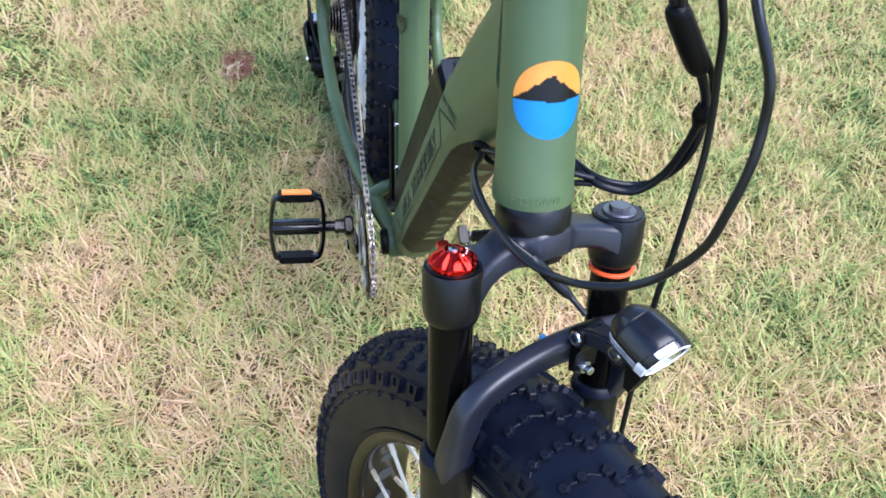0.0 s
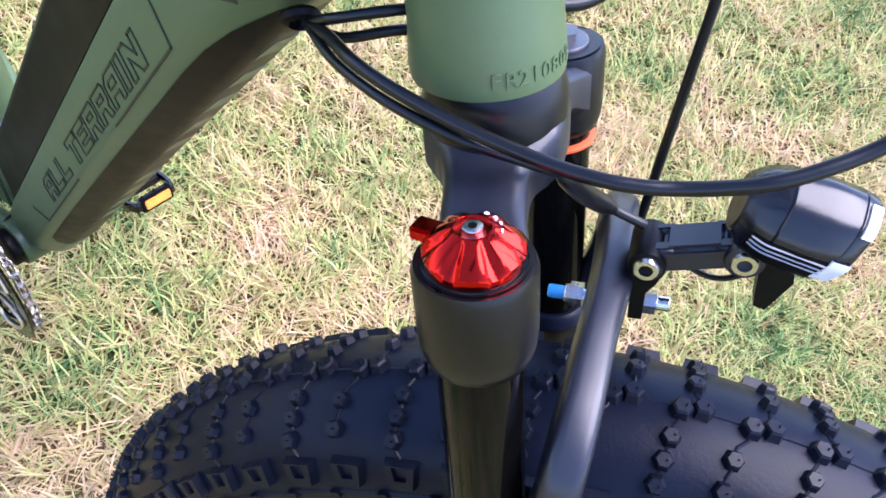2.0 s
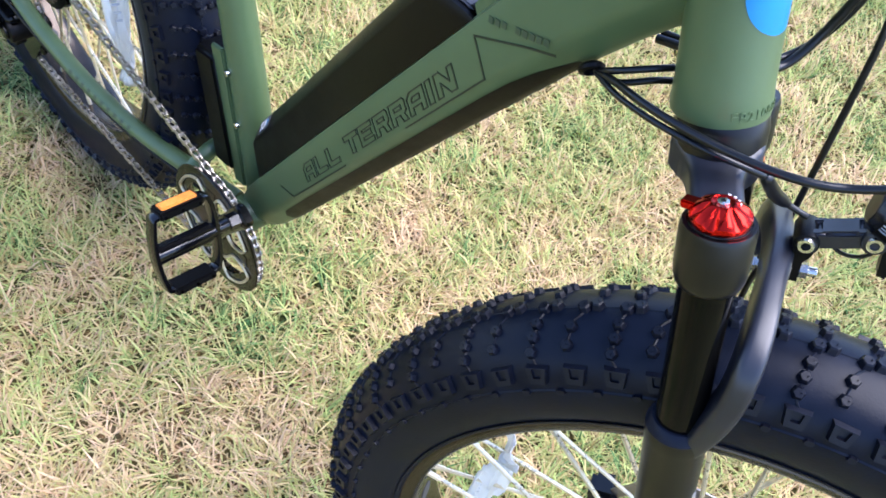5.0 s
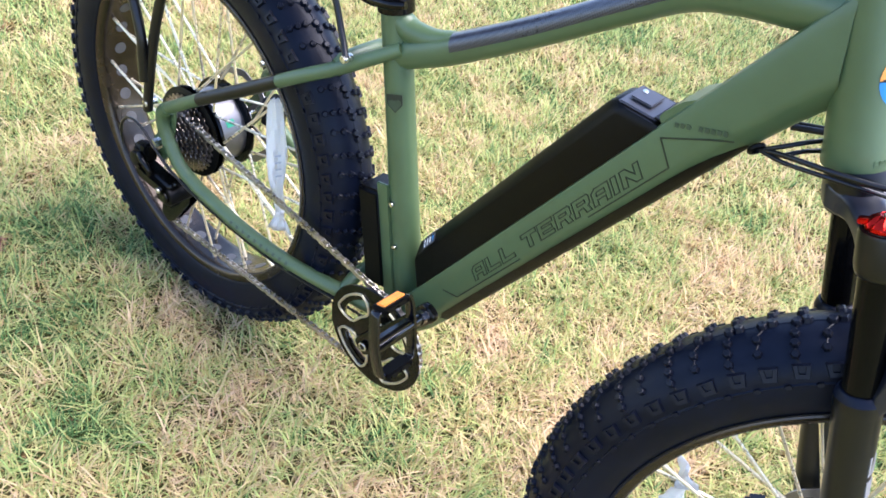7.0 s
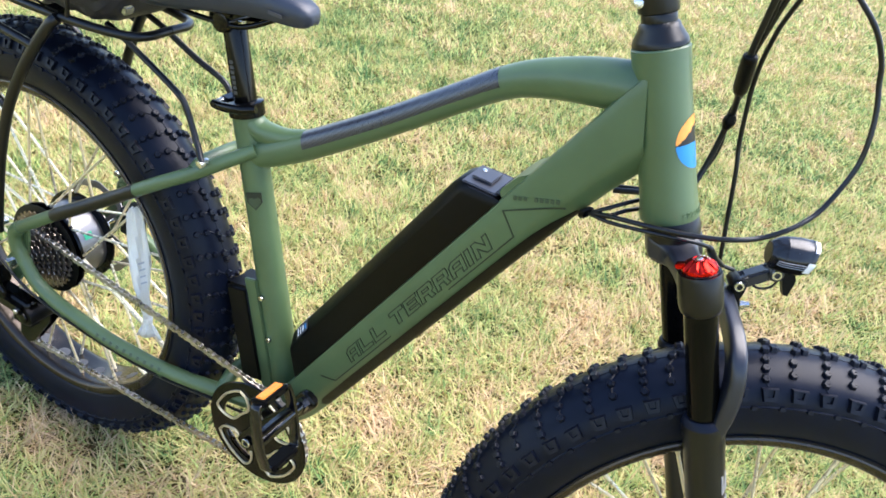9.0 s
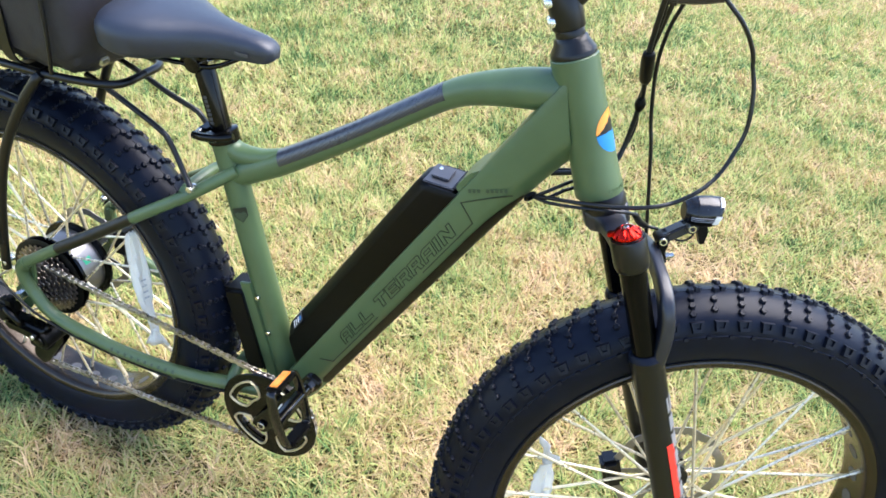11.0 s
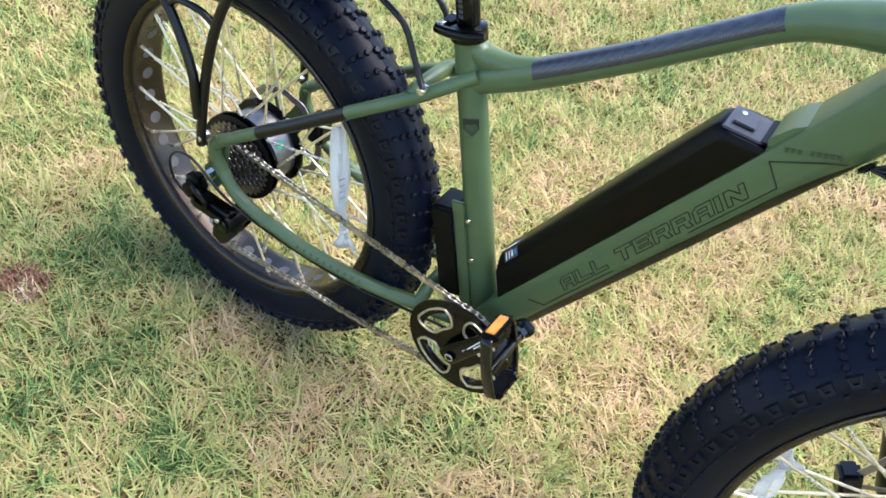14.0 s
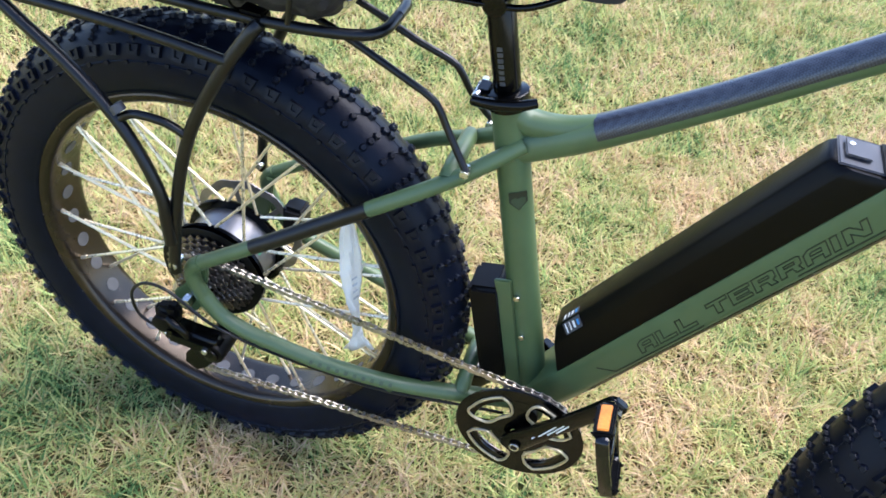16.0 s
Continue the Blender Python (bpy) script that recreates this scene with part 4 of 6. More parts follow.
def build_fork():
    # crown: steerer seat with an arm to each leg
    seat = sweep([HEAD_LO.lerp(fk(0, 0, 0), 0.05), HEAD_LO.lerp(fk(0, 0, 0), 0.4), fk(0, 0, -0.001), fk(0, 0, -0.016), fk(0, 0, -0.034), fk(0, 0, -0.036)], [0.0262, 0.0285, 0.0285, 0.0285, 0.0255, 0.022], 40)
    # seat stays in the darker black, for the shade under the head tube
    crown = part("fork_crown", seat, BLACK, bike, "satin black forged fork crown")
    sec = [(math.copysign(abs(math.cos(a)) ** 0.5, math.cos(a)), math.copysign(abs(math.sin(a)) ** 0.5, math.sin(a))) for a in (2 * math.pi * (k + 0.5) / 24 for k in range(24))]

    def skin(rings):
        n = len(rings[0])
        f = [(i * n + k, i * n + (k + 1) % n, (i + 1) * n + (k + 1) % n, (i + 1) * n + k) for i in range(len(rings) - 1) for k in range(n)]
        return [p for r in rings for p in r], f + [tuple(range(n))[::-1], tuple(range((len(rings) - 1) * n, len(rings) * n))]

    # arm stations: out from the middle, forward, half width, height of the flat top and of the underside
    stations = [(0.000, 0.000, 0.0285, -0.0030, -0.030), (0.012, 0.000, 0.0278, -0.0045, -0.031), (0.019, 0.001, 0.0235, -0.0075, -0.033), (0.026, 0.002, 0.0185, -0.0105, -0.034),
                (0.036, 0.004, 0.0163, -0.0135, -0.035), (0.052, 0.007, 0.0160, -0.0172, -0.039), (0.064, 0.010, 0.0172, -0.0200, -0.046), (0.074, 0.012, 0.0192, -0.0220, -0.052)]
    for s in (-1, 1):
        rings = []
        for o, fw, w, hi, lo in smooth_path(stations, 5):
            c = min(0.0050, w * 0.3)
            edge = [(-w, lo + 0.004), (-w, hi - c), (-w + 0.0012, hi - c * 0.55), (-w + c * 0.8, hi - 0.0006), (-w + c * 1.3, hi), (w - c * 1.3, hi), (w - c * 0.8, hi - 0.0006), (w - 0.0012, hi - c * 0.55), (w, hi - c), (w, lo + 0.004), (w - 0.004, lo), (-w + 0.004, lo)]
            rings.append([fk(fw + a, s * o, u) for a, u in edge])
        part("crown_arm", skin(rings), SHEEN_BLACK, crown)
        prof = [(-0.0180, 0.0165), (-0.0165, 0.0190), (-0.0172, 0.0205), (-0.0205, 0.0216), (-0.048, 0.0216), (-0.054, 0.0210), (-0.0585, 0.0197), (-0.0605, 0.0175)]
        part("leg_socket", sweep([fk(LEG_F, s * LEG_L, u) for u, r in prof], [r for u, r in prof], 40), BLACK, crown)
        part("stanchion", straight(fk(LEG_F, s * LEG_L, -0.05), fk(LEG_F, s * LEG_L, -0.22), 0.0166, 36), STANCHION, bike, "gloss black fork stanchion")
        lp = [(-0.186, 0.0195), (-0.188, 0.0222), (-0.197, 0.0226), (-0.201, 0.0218), (-0.24, 0.0212), (-0.40, 0.0205), (-0.50, 0.0200), (-0.535, 0.019), (-0.545, 0.012)]
        low = part("fork_lower", sweep([fk(LEG_F, s * LEG_L, u) for u, r in lp], [r for u, r in lp], 36), BLACK, bike, "satin black lower fork leg")
        part("dust_seal", sweep([fk(LEG_F, s * LEG_L, u) for u in (-0.181, -0.183, -0.189, -0.191)], [0.0185, 0.0205, 0.0225, 0.0215], 36), RUBBER, low, "black rubber dust seal")
        part("axle_mount", merged(straight(fk(0.05, s * 0.066, -0.517), fk(0.05, s * 0.096, -0.517), 0.017, 24, 0.003), block(fk(0.032, s * LEG_L, -0.515), (0.045, 0.022, 0.03), (F_F, F_L, F_U), 0.004)), BLACK, low)
        if s == -1:
            d = (F_F * 0.52 - F_L * 0.85).normalized()
            t = F_U.cross(d)
            part("red_stripe", block(fk(LEG_F, -LEG_L, -0.372) + d * 0.0206, (0.0115, 0.095, 0.001), (t, F_U, d), 0), RED_PRINT, low, "red printed stripe on the fork leg", smooth=False)
            d2 = (F_F * 0.86 - F_L * 0.50).normalized()
            t2 = F_U.cross(d2)
            for k in range(7):
                part("print_bar", block(fk(LEG_F, -LEG_L, -0.262 - 0.030 * k) + d2 * 0.0205, (0.013, 0.023, 0.001), (t2, F_U, d2), 0), GREY_PRINT, low, smooth=False)
    # arch over the tyre, in front of the legs
    half_arch = [(0.014, -0.0815, -0.222, 0.0115), (0.019, -0.0850, -0.203, 0.0118), (0.031, -0.0900, -0.172, 0.0122), (0.0400, -0.0895, -0.143, 0.0124), (0.0440, -0.0840, -0.119, 0.0124),
                 (0.0465, -0.0665, -0.1045, 0.0122), (0.0480, -0.0400, -0.0960, 0.0115), (0.0495, -0.018, -0.0925, 0.0118), (0.0500, 0.0, -0.0920, 0.0122)]
    pts = half_arch + [(a, -b, c, r) for a, b, c, r in half_arch[-2::-1]]
    q = smooth_path([(*fk(a, b, c), r) for a, b, c, r in pts], 7)
    fr = frames_along([p[:3] for p in q], F_F)
    rings = [[p[:3] + a * ca * p[3] * 0.74 + b * cb * p[3] for ca, cb in sec] for p, (t, a, b) in zip(q, fr)]
    v, f = skin(rings)
    part("fork_arch", (v, f), SHEEN_BLACK, bike, "satin black arch between the fork legs")
    # damper knob on the right leg
    n = 80
    def kr(a, base, depth):
        return base - depth * max(0.0, math.cos(a * 7)) ** 1.2
    rings = []
    for u, base, depth in ((-0.0182, 0.0150, 0.0), (-0.0178, 0.0170, 0.0), (-0.0132, 0.0175, 0.0003), (-0.0116, 0.0174, 0.0022), (-0.0080, 0.0142, 0.0040), (-0.0050, 0.0094, 0.0018), (-0.0040, 0.0072, 0.0), (-0.0038, 0.0064, 0.0), (-0.0046, 0.0050, 0.0), (-0.0046, 0.0001, 0.0)):
        rings.append([fk(LEG_F, -LEG_L, u) + (F_F * math.cos(a) + F_L * math.sin(a)) * kr(a, base, depth) for a in (2 * math.pi * k / n for k in range(n))])
    v = [p for r in rings for p in r]
    f = [(i * n + k, i * n + (k + 1) % n, (i + 1) * n + (k + 1) % n, (i + 1) * n + k) for i in range(len(rings) - 1) for k in range(n)]
    knob = part("damper_knob", (v, f), RED, bike, "red anodised damper knob with scalloped edge")
    part("knob_collar", straight(fk(LEG_F, -LEG_L, -0.020), fk(LEG_F, -LEG_L, -0.0158), 0.0183, 36, 0.0008), GLOSS, knob)
    ld = (-F_F * 0.95 + F_L * 0.22).normalized()
    lt = F_U.cross(ld)
    part("knob_lever", block(fk(LEG_F, -LEG_L, -0.0110) + ld * 0.0170, (0.011, 0.0085, 0.0055), (ld, lt, F_U), 0.001), RED, knob)
    part("knob_bolt", straight(fk(LEG_F, -LEG_L, -0.007), fk(LEG_F, -LEG_L, -0.0032), 0.0036, 20, 0.0006), STEEL, knob, "steel bolt")
    part("bolt_socket", straight(fk(LEG_F, -LEG_L, -0.0038), fk(LEG_F, -LEG_L, -0.0030), 0.0017, 6), PLASTIC, knob, smooth=False)
    for k in range(4):
        a = radians(10 + 22 * k)
        d = F_F * math.cos(a) + F_L * math.sin(a)
        part("print_bar", block(fk(LEG_F, -LEG_L, -0.0052) + d * 0.0095, (0.0014, 0.0007 + 0.0002 * k, 0.0008), (F_U.cross(d), d, F_U), 0), WHITE, knob, smooth=False)
    part("leg_cap", merged(straight(fk(LEG_F, LEG_L, -0.019), fk(LEG_F, LEG_L, -0.0145), 0.0135, 32, 0.0012), straight(fk(LEG_F, LEG_L, -0.015), fk(LEG_F, LEG_L, -0.0105), 0.0085, 6)), MOTOR, bike, "bright steel cap on the fork leg", smooth=False)
    ringv = moved(lathe([(0.0165, -0.002), (0.0187, -0.0014), (0.0192, 0), (0.0187, 0.0014), (0.0165, 0.002)], 40, True), axes_matrix(fk(LEG_F, LEG_L, -0.067), F_F, F_U, F_F.cross(F_U)))
    part("travel_ring", ringv, ORANGE_RUBBER, bike, "orange rubber ring on the stanchion")
    # headset, spacers, stem, bar
    part("headset", sweep([HEAD_HI + HEAD_AX * s for s in (0.0, 0.003, 0.006, 0.016, 0.020, 0.022)], [0.0272, 0.0272, 0.0262, 0.0205, 0.0195, 0.017], 36), BLACK, bike, "black conical headset cover")
    part("steerer_spacer", straight(HEAD_HI + HEAD_AX * 0.018, HEAD_HI + HEAD_AX * 0.030, 0.0172, 32, 0.001), BLACK, bike)
    s0 = HEAD_HI + HEAD_AX * 0.054
    stem = part("stem", merged(straight(s0 - F_U * 0.024, s0 + F_U * 0.022, 0.0195, 28, 0.002), straight(s0 + F_U * 0.004, s0 + F_F * 0.085 + F_U * 0.050, 0.0150, 24),
                               straight(s0 + F_F * 0.09 + F_U * 0.053 - F_L * 0.026, s0 + F_F * 0.09 + F_U * 0.053 + F_L * 0.026, 0.021, 24, 0.002)), BLACK, bike)
    for z in (-0.012, 0.010):
        part("stem_bolt", straight(s0 - F_F * 0.019 + F_U * z - F_L * 0.012, s0 - F_F * 0.019 + F_U * z + F_L * 0.012, 0.0055, 12, 0.001), STEEL, stem)
    c = s0 + F_F * 0.09 + F_U * 0.053
    bar = part("handlebar", tube([c - F_L * 0.34 - F_F * 0.05 + F_U * 0.03, c - F_L * 0.2 - F_F * 0.01 + F_U * 0.025, c - F_L * 0.06, c + F_L * 0.06, c + F_L * 0.2 - F_F * 0.01 + F_U * 0.025, c + F_L * 0.34 - F_F * 0.05 + F_U * 0.03], 0.0125, 20), BLACK, bike, "black handlebar")
    for s in (-1, 1):
        part("grip", straight(c + F_L * s * 0.345 - F_F * 0.052 + F_U * 0.03, c + F_L * s * 0.225 - F_F * 0.018 + F_U * 0.026, 0.0165, 24, 0.003), RUBBER, bar)


def lk(a, left, up):
    """A place in the headlight's axes, from the middle of its back."""
    return fk(0.0975 + a * 1.005 + up * 0.290, 0.0030 + left, -0.0415 - a * 0.290 + up * 0.957)


def lamp_ring(a, r, n=48, slant=0.0, lo=0.0, hi=360.0):
    """A ring round the lamp, eased towards an octagon; slant pushes its top forward."""
    ring = []
    for k in range(n):
        t = radians(lo + (hi - lo) * k / (n if hi - lo >= 360 else n - 1))
        q = r * (1 + 0.018 * math.cos(8 * t))
        ring.append(lk(a + 0.55 * slant * math.sin(t), q * math.cos(t), q * math.sin(t)))
    return ring


def ring_skin(rings, closed=True):
    n = len(rings[0])
    v = [p for r in rings for p in r]
    f = [(i * n + k, i * n + (k + 1) % n, (i + 1) * n + (k + 1) % n, (i + 1) * n + k) for i in range(len(rings) - 1) for k in range(n if closed else n - 1)]
    return v, f


def build_headlight():
    # shell: faceted back, straight flank, slanted front edge
    prof = [(0.0, 0.0001, 0), (0.0, 0.0122, 0), (0.0008, 0.0130, 0), (0.0050, 0.0166, 0.001), (0.0115, 0.0192, 0.002), (0.0120, 0.0187, 0.002), (0.0127, 0.0194, 0.002), (0.024, 0.0203, 0.004), (0.0345, 0.0200, 0.006), (0.0350, 0.0197, 0.006), (0.0355, 0.0200, 0.006), (0.0392, 0.0193, 0.007), (0.0408, 0.0180, 0.007), (0.0390, 0.0170, 0.007)]
    hl = part("headlight", ring_skin([lamp_ring(a, r, 64, sl) for a, r, sl in prof]), LAMP, bike, "black bullet-shaped headlight on a hinged bracket")
    part("back_cap", ring_skin([lamp_ring(a, r, 48) for a, r in ((0.0003, 0.0118), (-0.0006, 0.0112), (-0.0008, 0.0001))]), BRONZE, hl, "flat round back cap")
    part("lower_shell", ring_skin([lamp_ring(a, r, 30, sl, 182, 344) for a, r, sl in ((0.005, 0.0170, 0.001), (0.0115, 0.0196, 0.002), (0.024, 0.0207, 0.004), (0.0340, 0.0204, 0.006), (0.0346, 0.0194, 0.006))], False), PLASTIC, hl, "dull black lower shell")
    part("lens_ring", ring_skin([lamp_ring(a, r, 48, 0.007) for a, r in ((0.0392, 0.0176), (0.0408, 0.0174), (0.0413, 0.0167), (0.0402, 0.0160))]), LENS, hl, "white lens surround")
    part("reflector_bowl", ring_skin([lamp_ring(a, r, 48, 0.007 * r / 0.0160) for a, r in ((0.0402, 0.0162), (0.0366, 0.0138), (0.0330, 0.0092), (0.0316, 0.0048), (0.0316, 0.0001))]), REFLECT, hl, "silver reflector bowl")
    for lo, hi, a0, a1 in ((102, 144, 0.0358, 0.0400), (176, 214, 0.0335, 0.0405)):
        part("side_window", ring_skin([lamp_ring(a, r, 14, 0.0072, lo, hi) for a, r in ((a0, 0.0194), (a0 + 0.0003, 0.0208), (a1, 0.0203), (a1 + 0.0004, 0.0184))], False), LENS, hl, "white side window")
    for k in range(3):
        pts = [lamp_ring(0.0055 + 0.0023 * j, (0.0176, 0.0188, 0.0196, 0.0200)[min(j, 3)] + 0.00008 * j, 2, 0, 186 + 8 * k, 187 + 8 * k)[0] for j in range(13)]
        part("pinstripe", sweep(pts, 0.0004, 6), STEEL_GREY_LINE, hl)
    def bk(a, left, up):
        return fk(a - 0.006, left + 0.0050, up - 0.0085)
    tilt = (F_F * 0.970 + F_U * 0.243, F_L, F_U * 0.970 - F_F * 0.243)
    br = part("lamp_bracket", merged(prism_fk([(0.0590, -0.0815), (0.0590, -0.072), (0.0630, -0.0665), (0.0695, -0.0680), (0.0725, -0.0760), (0.0700, -0.0840), (0.0660, -0.0900), (0.0655, -0.1060), (0.0595, -0.1060)], -0.0060, 0.0160),
                                     straight(bk(0.071, -0.0125, -0.066), bk(0.071, 0.0125, -0.066), 0.0082, 24, 0.001)), PLASTIC, bike, "black hinged lamp bracket")
    arm = part("hinge_arm", merged(block(bk(0.0905, 0, -0.0605), (0.026, 0.0200, 0.0135), tilt, 0.0026, 3), block(bk(0.0765, -0.0058, -0.0640), (0.015, 0.0078, 0.0125), tilt, 0.0018, 3), block(bk(0.0765, 0.0078, -0.0640), (0.015, 0.0060, 0.0125), tilt, 0.0018, 3),
                                   block(bk(0.1045, -0.0058, -0.0572), (0.015, 0.0078, 0.0125), tilt, 0.0018, 3), block(bk(0.1045, 0.0078, -0.0572), (0.015, 0.0060, 0.0125), tilt, 0.0018, 3)), SHEEN_BLACK, br, "satin black hinged arm")
    for a, u in ((0.071, -0.066), (0.109, -0.0565)):
        for l0, l1 in ((-0.0125, -0.0030), (-0.0022, 0.0042), (0.0050, 0.0125)):
            part("knuckle", straight(bk(a, l0, u), bk(a, l1, u), 0.0080, 28, 0.0010), SHEEN_BLACK, arm)
    for p in ((0.071, -0.066), (0.109, -0.0565)):
        part("bolt", moved(lathe([(0.0028, -0.0024), (0.0030, 0.0008), (0.0050, 0.0008), (0.0058, -0.0004), (0.0058, -0.0035)], 24), axes_matrix(bk(p[0], -0.0135, p[1]), F_F, -F_L, F_U)), STEEL, br, "steel hex bolt")
        part("bolt_socket", straight(bk(p[0], -0.0118, p[1]), bk(p[0], -0.0112, p[1]), 0.0032, 6), MOTOR, br, smooth=False)
    part("fixing_bolt", merged(straight(fk(0.0650, 0.0005, -0.1005), fk(0.0710, 0.0005, -0.1005), 0.0056, 6), straight(fk(0.0710, 0.0005, -0.1005), fk(0.0770, 0.0005, -0.1005), 0.0034, 14, 0.0006)), STEEL, br, "steel fixing bolt", smooth=False)
    part("arch_bolt", merged(straight(fk(0.0280, -0.0010, -0.1010), fk(0.0500, -0.0010, -0.1010), 0.0030, 14), straight(fk(0.0325, -0.0010, -0.1010), fk(0.0385, -0.0010, -0.1010), 0.0058, 6), straight(fk(0.0300, -0.0010, -0.1010), fk(0.0330, -0.0010, -0.1010), 0.0044, 14, 0.001)), STEEL, br, "steel bolt through the arch", smooth=False)
    part("nylon_tip", straight(fk(0.0225, -0.0010, -0.1010), fk(0.0300, -0.0010, -0.1010), 0.0032, 14, 0.0006), NYLOCK, br, "blue nylon bolt tip")
    part("lamp_lever", merged(block(fk(0.1140, 0.0035, -0.064), (0.018, 0.015, 0.014), (F_F, F_L, F_U), 0.003), prism_fk([(0.1095, -0.068), (0.1225, -0.066), (0.1240, -0.0765), (0.1155, -0.0930), (0.1105, -0.0915)], -0.0025, 0.0075)), PLASTIC, hl)
    part("lamp_wire", tube([fk(0.0740, 0.0075, -0.074), fk(0.0860, 0.0065, -0.084), fk(0.0960, 0.0055, -0.0855), fk(0.1050, 0.0045, -0.080), fk(0.1110, 0.0035, -0.066)], 0.0014, 8), CABLE, hl)


def prism_fk(outline, l0, l1):
    k = len(outline)
    v = [fk(a, l0, b) for a, b in outline] + [fk(a, l1, b) for a, b in outline]
    f = [tuple(range(k)), tuple(range(k, 2 * k))[::-1]] + [((i + 1) % k, i, i + k, (i + 1) % k + k) for i in range(k)]
    return v, f


# ---- wheels ----
def knob_mesh(name, lx, ly, h, cut=0.0):
    """A tread block: long lx round the tyre, wide ly, high h, with sloped sides."""
    k = 0.72
    a, b = lx / 2, ly / 2
    base = [(-a, -b), (a, -b), (a, b), (-a, b)] if not cut else [(-a, -b + cut), (-a + cut, -b), (a - cut, -b), (a, -b + cut), (a, b - cut), (a - cut, b), (-a + cut, b), (-a, b - cut)]
    n = len(base)
    v = [(x, y, -0.002) for x, y in base] + [(x * k, y * k, h) for x, y in base]
    f = [tuple(range(n, 2 * n))] + [(i, (i + 1) % n, (i + 1) % n + n, i + n) for i in range(n)]
    me = bpy.data.meshes.new(name)
    me.from_pydata(v, [], f)
    me.materials.append(KNOB)
    return me


def hex_knob(name, r, h, pin=True):
    """A six-sided tread block, flared at its foot, eased at its top, with a moulding pin."""
    rings = [(1.22, -0.002), (1.06, 0.0012), (0.94, h - 0.0012), (0.76, h)]
    v = [(r * k * math.cos(math.pi / 3 * i), r * k * math.sin(math.pi / 3 * i), z) for k, z in rings for i in range(6)]
    f = [(j * 6 + i, j * 6 + (i + 1) % 6, (j + 1) * 6 + (i + 1) % 6, (j + 1) * 6 + i) for j in range(3) for i in range(6)] + [(18, 19, 20, 21, 22, 23)]
    if pin:
        o = len(v)
        v += [(r * 0.22, 0.0006, h - 0.0003), (r * 0.22 - 0.0006, -0.0005, h - 0.0003), (r * 0.22 + 0.0006, -0.0005, h - 0.0003), (r * 0.22, 0, h + 0.0022)]
        f += [(o, o + 1, o + 3), (o + 1, o + 2, o + 3), (o + 2, o, o + 3)]
    me = bpy.data.meshes.new(name)
    me.from_pydata(v, [], f)
    me.materials.append(KNOB)
    return me


def hook_mesh(name):
    """The shoulder block: a flared frame open towards the rim, with a sunk middle."""
    h = 0.0048
    foot = [(-0.0098, -0.0078), (0.0098, -0.0078), (0.0074, 0.0078), (-0.0074, 0.0078)]
    top = [(x * 0.84, y * 0.84) for x, y in foot]
    well = [(x * 0.42, y * 0.50 - 0.0018) for x, y in foot]
    v = [(x, y, -0.003) for x, y in foot] + [(x, y, h) for x, y in top] + [(x, y, h) for x, y in well] + [(x * 0.9, y * 0.9, h - 0.0026) for x, y in well]
    f = [(j * 4 + i, j * 4 + (i + 1) % 4, (j + 1) * 4 + (i + 1) % 4, (j + 1) * 4 + i) for j in range(3) for i in range(4)] + [(12, 13, 14, 15)]
    me = bpy.data.meshes.new(name)
    me.from_pydata(v, [], f)
    me.materials.append(KNOB)
    return me


KNOB_SMALL = hex_knob("tread_knob", 0.0047, 0.0048)
KNOB_WIDE = hex_knob("tread_knob", 0.0054, 0.0052)
KNOB_HOOK = hook_mesh("tread_knob")
KNOB_EDGE = knob_mesh("tread_knob", 0.0085, 0.0060, 0.0030, 0.0015)
TYRE = [(0.2800, 0.0355), (0.2860, 0.0400), (0.2950, 0.0440), (0.3080, 0.0475), (0.3220, 0.0490), (0.3360, 0.0480), (0.3490, 0.0434),
        (0.3580, 0.0362), (0.3642, 0.0270), (0.3685, 0.0170), (0.3706, 0.0080), (0.3712, 0.0)]


def tyre_at(y):
    """Radius and outward slope of the carcass at a distance y from its middle."""
    ys = [p[1] for p in TYRE[4:]][::-1]
    rs = [p[0] for p in TYRE[4:]][::-1]
    r = float(np.interp(abs(y), ys, rs))
    d = (float(np.interp(min(abs(y) + 0.002, 0.0489), ys, rs)) - float(np.interp(max(abs(y) - 0.002, 0), ys, rs))) / 0.004
    return r, math.atan(-d) * (1 if y >= 0 else -1)


